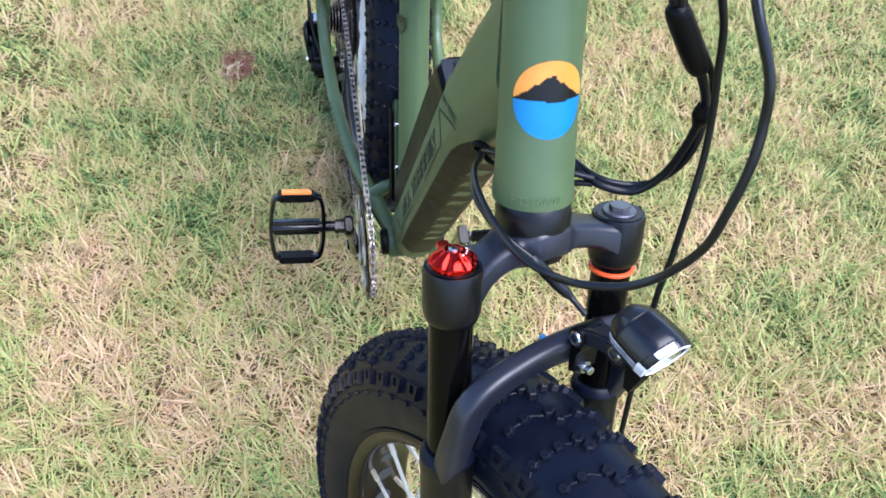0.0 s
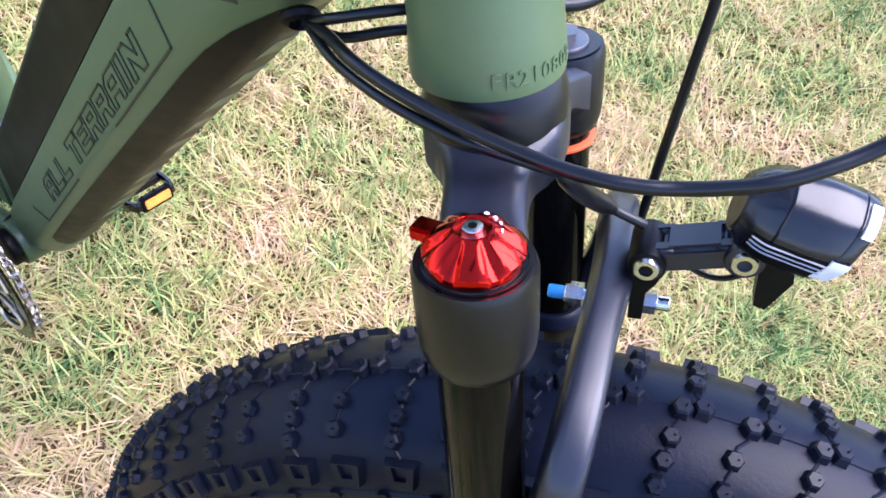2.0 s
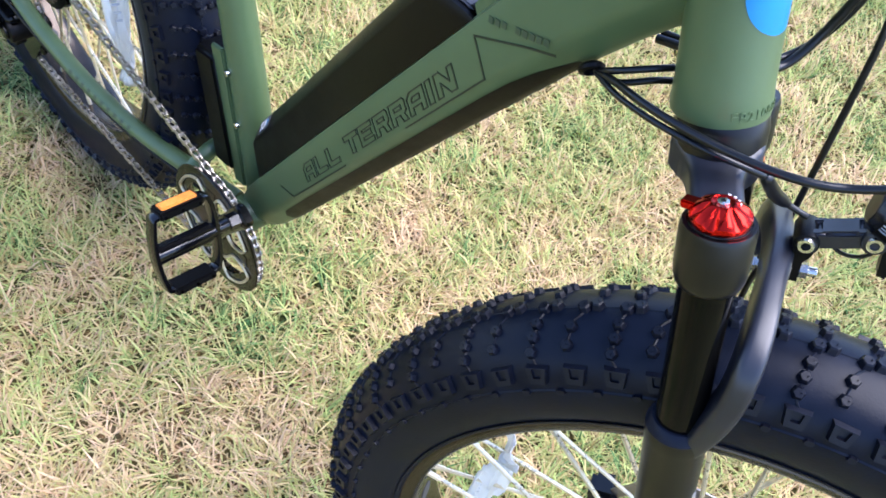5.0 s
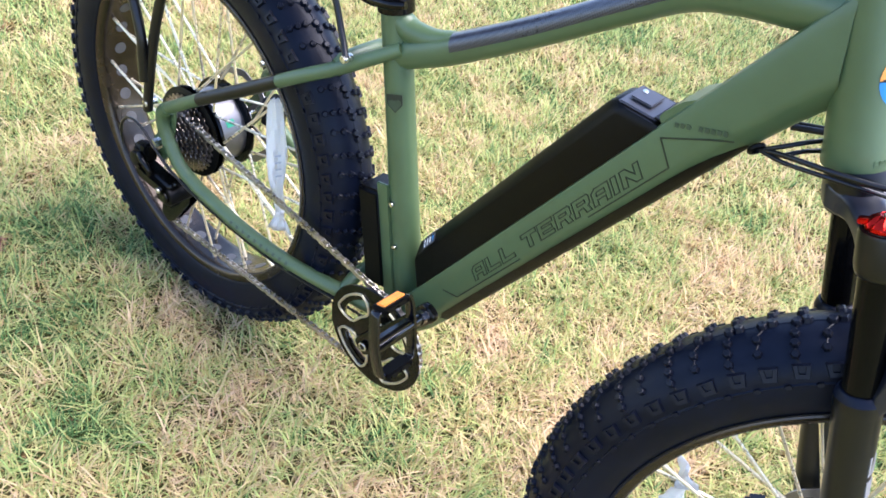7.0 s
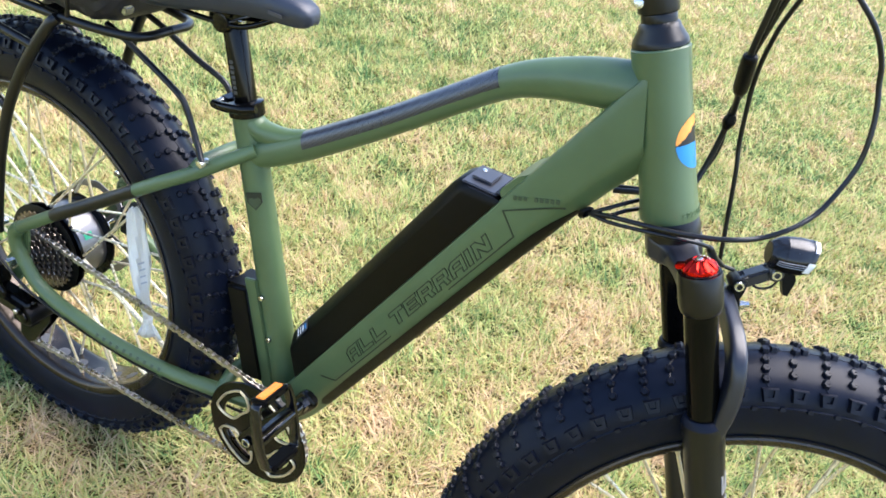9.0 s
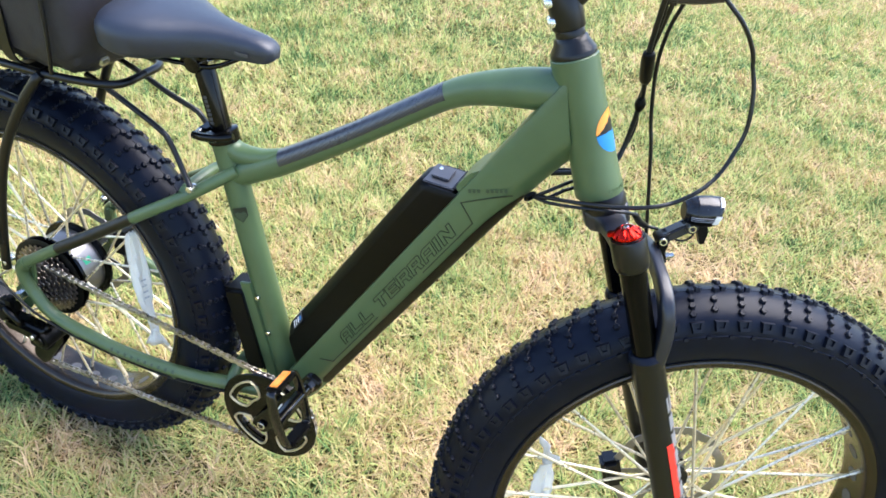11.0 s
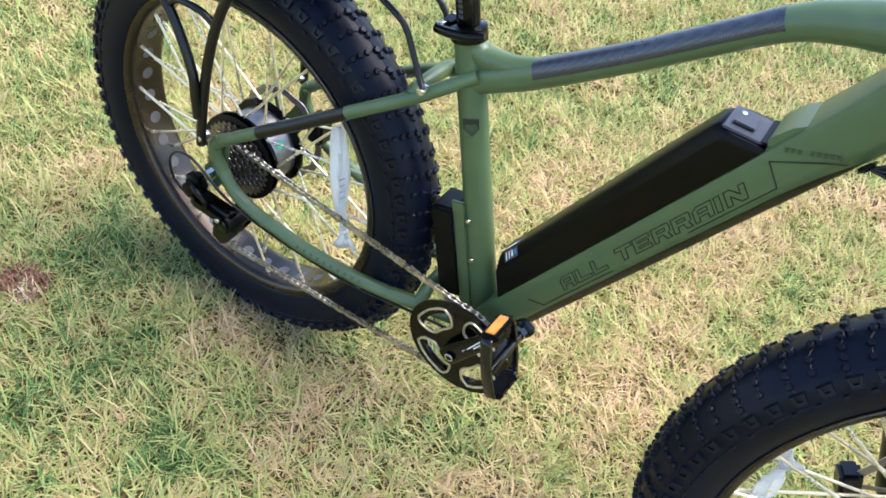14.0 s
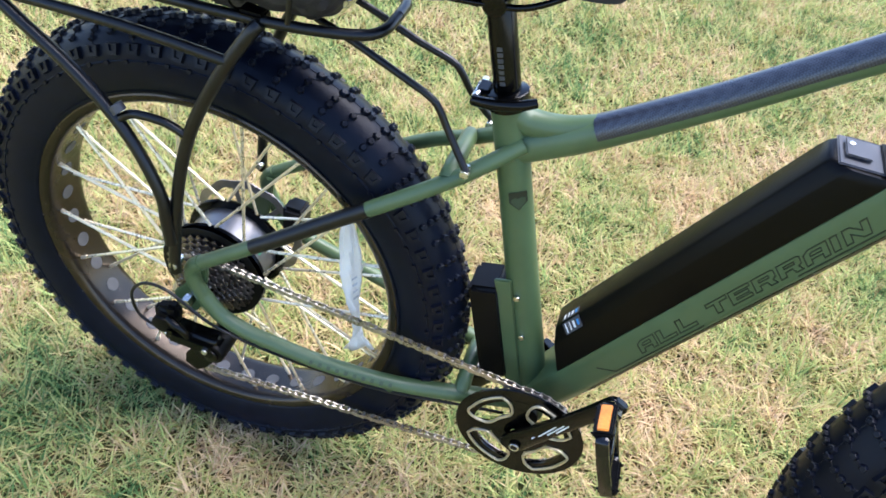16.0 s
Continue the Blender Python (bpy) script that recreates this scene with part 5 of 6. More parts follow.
def build_wheel(name, m, label, near, hub):
    """near: angles between which the tread blocks are parts of their own."""
    rim_prof = [(0.2835, 0.0385), (0.2840, 0.0400), (0.2818, 0.0410), (0.2765, 0.0395), (0.2720, 0.0375), (0.2688, 0.0330), (0.2678, 0.0250), (0.2678, 0.0)]
    rim_prof = rim_prof + [(r, -y) for r, y in rim_prof[-2::-1]]
    inner = [(r + 0.003 if abs(y) < 0.036 else r, y * 0.97) for r, y in rim_prof[::-1]]
    wheel = part(name, moved(lathe(rim_prof + inner, 144, True), m), RIM, bike, label)
    prof = TYRE + [(r, -y) for r, y in TYRE[-2::-1]]
    part("tyre", moved(lathe(prof, 160), m), RUBBER, wheel, "wide black knobbly tyre")
    beads = []
    for s in (-1, 1):
        beads.append(lathe([(0.2840, s * 0.0400), (0.2862, s * 0.0422), (0.2888, s * 0.0428), (0.2880, s * 0.0400)], 120, True))
        beads.append(lathe([(0.3300, s * 0.0484), (0.3312, s * 0.0496), (0.3326, s * 0.0484)], 120, False))
    part("bead_line", moved(merged(*beads), m), RUBBER, wheel)
    # tread
    rows, rest = 72, []
    ridge = []
    rng = random.Random(7)
    for k in range(rows):
        a0 = 2 * math.pi * k / rows
        step = 2 * math.pi / rows
        odd = k % 2
        items = [(0.0448, a0, KNOB_HOOK, 1), (-0.0448, a0 + step * 0.5, KNOB_HOOK, -1), (0.0484, a0 + step * 0.5, KNOB_EDGE, 1), (-0.0484, a0 + step * 1.0, KNOB_EDGE, 1)]
        # the middle of each row is a pair of blocks, one behind the other
        items += [(0.0012, a0 + step * 0.12, KNOB_WIDE, 1), (-0.0012, a0 + step * 0.42, KNOB_WIDE, 1)]
        across = (0.0315, 0.0185) if odd else (0.0355, 0.0262, 0.0160)
        for y in across:
            lag = 0.30 - 0.20 * y / 0.0425
            items += [(y, a0 + step * (lag - 0.10 * odd), KNOB_SMALL, 1), (-y, a0 + step * (0.75 - lag + 0.10 * odd), KNOB_SMALL, 1)]
        place = []
        for y, a, me, flip in items:
            r, tilt = tyre_at(y)
            loc = pose(0, 0, 0, 0, -math.degrees(a), 0) @ Matrix.Translation((r, y, 0)) @ pose(0, 0, 0, 0, 90, 0)
            # local z now points outward, x round the wheel
            loc = loc @ pose(0, 0, 0, -math.degrees(tilt), 0, 0) @ Matrix.Diagonal((1, flip if me is KNOB_HOOK else 1, 1, 1))
            loc = loc @ pose(0, 0, 0, 0, 0, rng.uniform(-6, 6))
            deg_ = math.degrees(a) % 360
            if me is not KNOB_EDGE and not (odd and me is KNOB_HOOK):
                place.append((y, a))
            if near[0] <= deg_ <= near[1]:
                shared("tread_knob", me, m @ loc, wheel)
            else:
                rest.append((me, m @ loc))
        place.sort()
        path = []
        for (ya, aa), (yb, ab) in zip(place, place[1:]):
            for t in (0.15, 0.38, 0.62, 0.85):
                y = ya + (yb - ya) * t
                a = aa + (ab - aa) * (0.0 if t < 0.3 else 1.0 if t > 0.7 else (t - 0.3) / 0.4)
                r, _ = tyre_at(y)
                path.append(m @ Vector((r * math.cos(a), y, r * math.sin(a))))
        ridge.append(sweep(path, 0.0010, 5, up=m.to_3x3() @ Vector((math.cos(a0), 0, math.sin(a0)))))
    ridge.append(moved(lathe([(0.3708, -0.0009), (0.3719, 0.0), (0.3708, 0.0009)], 160), m))
    part("tread_ridge", merged(*ridge), KNOB, wheel, kind="stuff")
    part("tread_rest", merged(*[([mm @ vv.co for vv in me.vertices], [tuple(p.vertices) for p in me.polygons]) for me, mm in rest]), KNOB, wheel, "the other tread blocks", smooth=False, kind="stuff")
    # rim cut-outs closed by tape: round dark discs
    disc_me = bpy.data.meshes.new("rim_cutout")
    dv, df = straight((0, 0, -0.0006), (0, 0, 0.0008), 0.0112, 20)
    disc_me.from_pydata([tuple(p) for p in dv], [], df)
    disc_me.materials.append(RIMTAPE)
    n = 36
    for k in range(n):
        a = 360 / n * (k + 0.5)
        shared("rim_cutout", disc_me, m @ pose(0, 0, 0, 0, -a, 0) @ Matrix.Translation((0.2676, 0, 0)) @ pose(0, 0, 0, 0, -90, 0), wheel)
    # spokes
    fr_r, fr_y = hub
    for side in (-1, 1):
        for k in range(n // 2):
            a_rim = 2 * math.pi * (k + (0.0 if side < 0 else 0.5)) / (n // 2)
            swing = 0.52 * (1 if k % 2 else -1)
            a_hub = a_rim + swing
            p0 = m @ Vector((fr_r * math.cos(a_hub), side * fr_y, fr_r * math.sin(a_hub)))
            p1 = m @ Vector((0.2705 * math.cos(a_rim), side * 0.018, 0.2705 * math.sin(a_rim)))
            d = (p1 - p0).normalized()
            part("spoke", merged(straight(p0, p1, 0.0023, 8), straight(p1 - d * 0.016, p1, 0.0031, 8)), SPOKE, wheel)
    return wheel


def bolt_ring(m, r, y0, y1, count, size, seg=6):
    return merged(*[moved(straight((r * math.cos(a), y0, r * math.sin(a)), (r * math.cos(a), y1, r * math.sin(a)), size, seg), m) for a in (2 * math.pi * k / count for k in range(count))])


REAR_M = pose(0.014, -0.005, 0.379, -2.0, 0, 0)
W_U = Vector((-0.3536, 0, 0.9354))
W_F0 = Vector((W_U.z, 0, -W_U.x))
W_F = W_F0 * math.cos(radians(24.6)) + Y * math.sin(radians(24.6))
W_L = Y * math.cos(radians(24.6)) - W_F0 * math.sin(radians(24.6))
FRONT_C = Vector((1.1655, 0.0185, 0.3735))
FRONT_M = axes_matrix(FRONT_C, W_F, W_L, W_F.cross(W_L)) @ pose(0, 0, 0, 2.0, 0, 0)


def brake_disc(m, y, parent, r=0.090):
    v, f, seg = [], [], 96
    for yy in (y - 0.0009, y + 0.0009):
        for rr in (r * 0.85, r):
            for k in range(seg):
                a = 2 * math.pi * k / seg
                wave = 0.0016 * math.cos(a * 12)
                v.append(m @ Vector(((rr + wave) * math.cos(a), yy, (rr + wave) * math.sin(a))))
    for k in range(seg):
        q = (k + 1) % seg
        i0, o0, i1, o1 = 0, seg, 2 * seg, 3 * seg
        f += [(i0 + k, i0 + q, o0 + q, o0 + k), (i1 + q, i1 + k, o1 + k, o1 + q), (o0 + k, o0 + q, o1 + q, o1 + k), (i0 + q, i0 + k, i1 + k, i1 + q)]
    arms = [moved(block((0.049, y, 0), (0.055, 0.0017, 0.008), None, 0), m @ pose(0, 0, 0, 0, 60 * k, 0) @ pose(0, 0, 0, 0, 14, 0)) for k in range(6)]
    part("brake_disc", (v, f), DISC, parent, "steel brake disc", smooth=False)
    part("disc_carrier", moved(lathe([(0.020, y - 0.001), (0.028, y - 0.001), (0.028, y + 0.001), (0.020, y + 0.001)], 32, True), m), DISC, parent)
    for arm in arms:
        part("disc_arm", arm, DISC, parent, smooth=False)


def build_wheels():
    fw = build_wheel("front_wheel", FRONT_M, "front wheel with wide dark rim and steel spokes", (40, 190), (0.026, 0.036))
    part("hub", moved(lathe([(0.006, -0.066), (0.010, -0.064), (0.012, -0.045), (0.029, -0.040), (0.029, -0.034), (0.016, -0.028), (0.015, 0.028), (0.029, 0.034), (0.029, 0.040), (0.014, 0.045), (0.012, 0.064), (0.006, 0.066)], 40), FRONT_M), BLACK, fw, "black hub")
    brake_disc(FRONT_M, 0.052, fw, 0.090)
    part("brake_caliper", moved(block((-0.085, 0.058, 0.02), (0.030, 0.034, 0.055), None, 0.006), FRONT_M), BLACK, bike, "black front brake caliper")
    rw = build_wheel("rear_wheel", REAR_M, "rear wheel with wide dark rim and motor hub", (0, 150), (0.074, 0.030))
    motor = part("motor_hub", moved(lathe([(0.012, -0.060), (0.034, -0.056), (0.058, -0.043), (0.066, -0.038), (0.066, 0.036), (0.058, 0.041), (0.030, 0.050), (0.012, 0.060)], 72), REAR_M), MOTOR, rw, "silver and black hub motor")
    sa = radians(32)
    part("hub_sticker", moved(block((0, 0, 0), (0.001, 0.016, 0.012), None, 0.0003), REAR_M @ Matrix.Translation((0.0664 * math.cos(sa), -0.002, 0.0664 * math.sin(sa))) @ pose(0, 0, 0, 0, -32, 0)), STICKER, motor, "small green sticker")
    for s in (-1, 1):
        fl = moved(lathe([(0.064, s * 0.034), (0.078, s * 0.033), (0.0795, s * 0.030), (0.078, s * 0.027), (0.064, s * 0.026)], 72, True), REAR_M)
        part("hub_flange", merged(fl, bolt_ring(REAR_M, 0.062, s * 0.036, s * 0.0415, 9, 0.004)), GLOSS, rw, "black spoke flange")
    brake_disc(REAR_M, 0.068, rw, 0.088)
    part("brake_caliper", moved(block((0.078, 0.074, 0.045), (0.034, 0.036, 0.055), None, 0.006), REAR_M), BLACK, bike, "black rear brake caliper")
    ax_r, ax_l = REAR_M @ Vector((0, -0.104, 0)), REAR_M @ Vector((0, 0.104, 0))
    part("axle", straight(ax_r, ax_l, 0.006, 16), STEEL, rw)
    part("axle_nut", straight(REAR_M @ Vector((0, -0.114, 0)), REAR_M @ Vector((0, -0.100, 0)), 0.0095, 6), STEEL, rw, smooth=False)
    radii = [0.067, 0.061, 0.055, 0.049, 0.043, 0.037, 0.031, 0.027]
    for k, r in enumerate(radii):
        teeth = int(r * 2 * math.pi / 0.0127 + 0.5)
        n = teeth * 4
        y = -0.047 - 0.0054 * k
        outline = [((r + (0.0022 if (i % 4) in (1, 2) else -0.0022)) * math.cos(2 * math.pi * i / n), (r + (0.0022 if (i % 4) in (1, 2) else -0.0022)) * math.sin(2 * math.pi * i / n)) for i in range(n)]
        v = [REAR_M @ Vector((x, yy, z)) for yy in (y - 0.0009, y + 0.0009) for x, z in outline] + [REAR_M @ Vector((x * 0.72, yy, z * 0.72)) for yy in (y - 0.0009, y + 0.0009) for x, z in outline]
        f = []
        for i in range(n):
            j = (i + 1) % n
            f += [(i, j, j + n, i + n), (i, i + 2 * n, j + 2 * n, j), (i + n, j + n, j + 3 * n, i + 3 * n), (i + 2 * n, i + 3 * n, j + 3 * n, j + 2 * n)]
        part("sprocket", (v, f), COG, rw, smooth=False)
    part("sprocket_carrier", moved(lathe([(0.020, -0.088), (0.022, -0.086), (0.030, -0.05), (0.036, -0.043)], 40), REAR_M), GLOSS, rw)
    part("spoke_guard", moved(lathe([(0.040, -0.0425), (0.078, -0.0425), (0.079, -0.0418), (0.078, -0.041), (0.040, -0.041)], 60, True), REAR_M), PLASTIC, rw, "black plastic spoke guard")


build_fork()
build_headlight()
build_wheels()


# ---- cranks, chain, derailleur ----
CR_D = Vector((0.538, 0, 0.843)).normalized()


def pedal(m):
    """A flat metal pedal with amber reflectors; m: its own axes, x out along the axle, y to the reflector edge."""
    ped = part("pedal", merged(moved(straight((-0.034, 0, 0), (0.072, 0, 0), 0.0075, 16, 0.002), m), moved(straight((-0.030, 0, 0), (-0.014, 0, 0), 0.0095, 6), m), moved(block((0.037, 0, 0.001), (0.066, 0.021, 0.013), None, 0.003), m)), PEDAL, bike, "black metal platform pedal with amber reflectors")
    rim_pts = [(0.002, -0.024), (0.005, -0.040), (0.013, -0.047), (0.059, -0.046), (0.067, -0.038), (0.071, 0.0), (0.067, 0.038), (0.059, 0.046), (0.013, 0.047), (0.005, 0.040), (0.002, 0.024), (0.001, 0.0)]
    path = smooth_path([(x, y, 0) for x, y in rim_pts] + [(rim_pts[0][0], rim_pts[0][1], 0)], 4)
    sec = [(-1, -0.30), (-0.85, -0.42), (0.85, -0.42), (1, -0.30), (1, 0.30), (0.85, 0.42), (-0.85, 0.42), (-1, 0.30)]
    part("cage", moved(sweep(path, 0.0074, up=(0, 0, 1), section=[(a, b * 0.85) for a, b in sec]), m), PEDAL, ped, "black cage")
    for s in (-1, 1):
        part("reflector_holder", moved(block((0.037, s * 0.0475, 0), (0.048, 0.010, 0.0225), None, 0.002), m), PLASTIC, ped)
        part("reflector", moved(block((0.037, s * 0.0530, 0), (0.039, 0.003, 0.0130), None, 0.001), m), REFLECTOR, ped, "amber reflector")
        for k in range(3):
            part("grip_pin", moved(straight((0.018 + 0.019 * k, s * 0.047, -0.0135), (0.018 + 0.019 * k, s * 0.047, 0.0135), 0.0016, 8), m), GLOSS, ped)
    for k in range(4):
        part("print_bar", moved(block((0.020 + 0.009 * k, -0.0005, 0.0073), (0.006, 0.006, 0.0006), None, 0), m), GREY_PRINT, ped, smooth=False)
    return ped


def build_cranks():
    y_ring = -0.0660
    rm = Matrix.Translation((BB.x, y_ring, BB.z))
    # toothed ring
    r, teeth = 0.0825, 42
    n = teeth * 4
    outline = [(r + (0.0025 if (i % 4) in (1, 2) else -0.0022)) for i in range(n)]
    v = []
    for yy in (-0.0012, 0.0012):
        for i, rr in enumerate(outline):
            a = 2 * math.pi * i / n
            v.append(rm @ Vector((rr * math.cos(a), yy, rr * math.sin(a))))
    for yy in (-0.0012, 0.0012):
        for i in range(n):
            a = 2 * math.pi * i / n
            v.append(rm @ Vector((0.070 * math.cos(a), yy, 0.070 * math.sin(a))))
    f = []
    for i in range(n):
        j = (i + 1) % n
        f += [(i, j, j + n, i + n), (i, i + 2 * n, j + 2 * n, j), (i + n, j + n, j + 3 * n, i + 3 * n), (i + 2 * n, i + 3 * n, j + 3 * n, j + 2 * n)]
    ring = part("chainring", (v, f), COG, bike, "steel chainring behind a black guard", smooth=False)
    # guard with five windows, each window edged in a champagne colour
    gm = rm @ Matrix.Translation((0, -0.0085, 0))
    body = [lathe([(0.0665, -0.0012), (0.0905, -0.0014), (0.0920, 0), (0.0905, 0.0014), (0.0665, 0.0012)], 120, True), lathe([(0.012, -0.003), (0.0385, -0.0018), (0.0400, 0.0), (0.0385, 0.0018), (0.012, 0.003)], 60, True)]
    for k in range(4):
        a = 90 * k + 97
        body.append(moved(block((0.050, 0, 0), (0.044, 0.0035, 0.022), None, 0.0012), pose(0, 0, 0, 0, -a, 0)))
    part("chain_guard", moved(merged(*body), gm), GLOSS, ring, "black guard ring with four windows")
    for k in range(4):
        a0, a1 = radians(90 * k + 97 + 16), radians(90 * k + 97 + 74)
        pts = [(0.0770, a0 + (a1 - a0) * t) for t in (0.05, 0.25, 0.5, 0.75, 0.95)] + [(0.064, a1 + 0.06), (0.0440, a1 + 0.02), (0.0385, (a0 + a1) / 2), (0.0440, a0 - 0.02), (0.064, a0 - 0.06)]
        p3 = [(rr * math.cos(a), -0.0030, rr * math.sin(a)) for rr, a in pts]
        path = smooth_path(p3 + [p3[0]], 4)
        part("window_edge", moved(sweep(path, 0.0020, 8, caps=False), gm), GOLD, ring, "champagne-coloured window edge")
    for s in (-1, 1):
        y0, y1 = (-0.088, -0.104) if s < 0 else (0.088, 0.104)
        tip = Vector((BB.x, y1, BB.z)) - CR_D * s * 0.190
        root = Vector((BB.x, y0, BB.z))
        path = smooth_path([(*(root + CR_D * s * 0.018), 0.0150), (*root, 0.0175), (*(root * 0.7 + tip * 0.3), 0.0140), (*(root * 0.3 + tip * 0.7), 0.0125), (*tip, 0.0145), (*(tip - CR_D * s * 0.012), 0.0090)], 6)
        fr = frames_along([p[:3] for p in path], (0, 1, 0))
        v, f = [], []
        sec = [(math.copysign(abs(math.cos(a)) ** 0.6, math.cos(a)) * 0.5, math.copysign(abs(math.sin(a)) ** 0.6, math.sin(a))) for a in (2 * math.pi * (k + .5) / 16 for k in range(16))]
        for p, (t, a, b) in zip(path, fr):
            for ca, cb in sec:
                v.append(p[:3] + a * ca * min(p[3], 0.0145) + b * cb * p[3])
        k16 = 16
        for i in range(len(path) - 1):
            for k in range(k16):
                q = (k + 1) % k16
                f.append((i * k16 + k, i * k16 + q, (i + 1) * k16 + q, (i + 1) * k16 + k))
        f += [tuple(range(k16))[::-1], tuple(range((len(path) - 1) * k16, len(path) * k16))]
        arm = part("crank_arm", (v, f), GLOSS, bike, "gloss black crank arm")
        part("crank_bolt", straight(root + Y * (0.0085 * s), root + Y * (0.012 * s), 0.0085, 24, 0.001), GLOSS, arm)
        part("bolt_ring", moved(lathe([(0.0048, -0.0006), (0.0072, -0.0006), (0.0076, 0.0), (0.0072, 0.0006), (0.0048, 0.0006)], 28, True), Matrix.Translation(root + Y * (0.0122 * s))), STEEL, arm)
        if s < 0:
            across = CR_D.cross(Y)
            for along, ln, off in ((0.40, 0.046, 0.0034), (0.46, 0.040, 0.0004), (0.50, 0.026, -0.0026), (0.21, 0.006, 0.0010)):
                q = root * (1 - along) + tip * along + across * off
                part("print_bar", block(q + Y * -0.0073, (ln, 0.0006, 0.0019), ((CR_D + across * 0.08).normalized(), Y, (across - CR_D * 0.08).normalized()), 0), WHITE, arm, smooth=False)
            out = Vector((0.01, -1, 0.08)).normalized()
            edge = Vector((-0.31, 0.0, 0.95))
            edge = (edge - out * edge.dot(out)).normalized()
            pedal(axes_matrix(tip + out * 0.033, out, edge, out.cross(edge)))
        else:
            out = Vector((0, 1, 0))
            edge = Vector((0.93, 0, 0.36)).normalized()
            pedal(axes_matrix(tip + out * 0.033, out, edge, out.cross(edge)))


def chain_links(path):
    """Side plates and rollers along a path of even pitch."""
    pitch = 0.0127
    pts = [Vector(p) for p in path]
    out, left = [pts[0]], pitch
    cur = pts[0]
    i = 1
    while i < len(pts):
        d = pts[i] - cur
        if d.length < left:
            left -= d.length
            cur = pts[i]
            i += 1
        else:
            cur = cur + d.normalized() * left
            out.append(cur)
            left = pitch
    g = []
    for k in range(len(out) - 1):
        a, b = out[k], out[k + 1]
        d = (b - a).normalized()
        side = (Y - d * d.y).normalized()
        up = d.cross(side)
        off = 0.0036 if k % 2 else 0.0024
        for s in (-1, 1):
            c = (a + b) / 2 + side * s * off
            ring = []
            for x, z in ((-0.0095, 0), (-0.0080, 0.0035), (-0.005, 0.0040), (0, 0.0029), (0.005, 0.0040), (0.0080, 0.0035), (0.0095, 0), (0.0080, -0.0035), (0.005, -0.0040), (0, -0.0029), (-0.005, -0.0040), (-0.0080, -0.0035)):
                ring.append((x, z))
            n = len(ring)
            v = [c + d * x + up * z + side * w for w in (-0.0005, 0.0005) for x, z in ring]
            f = [tuple(range(n))[::-1], tuple(range(n, 2 * n))] + [(i2, (i2 + 1) % n, (i2 + 1) % n + n, i2 + n) for i2 in range(n)]
            g.append((v, f))
        g.append(straight(a - side * 0.0042, a + side * 0.0042, 0.0026, 8))
    return merged(*g)


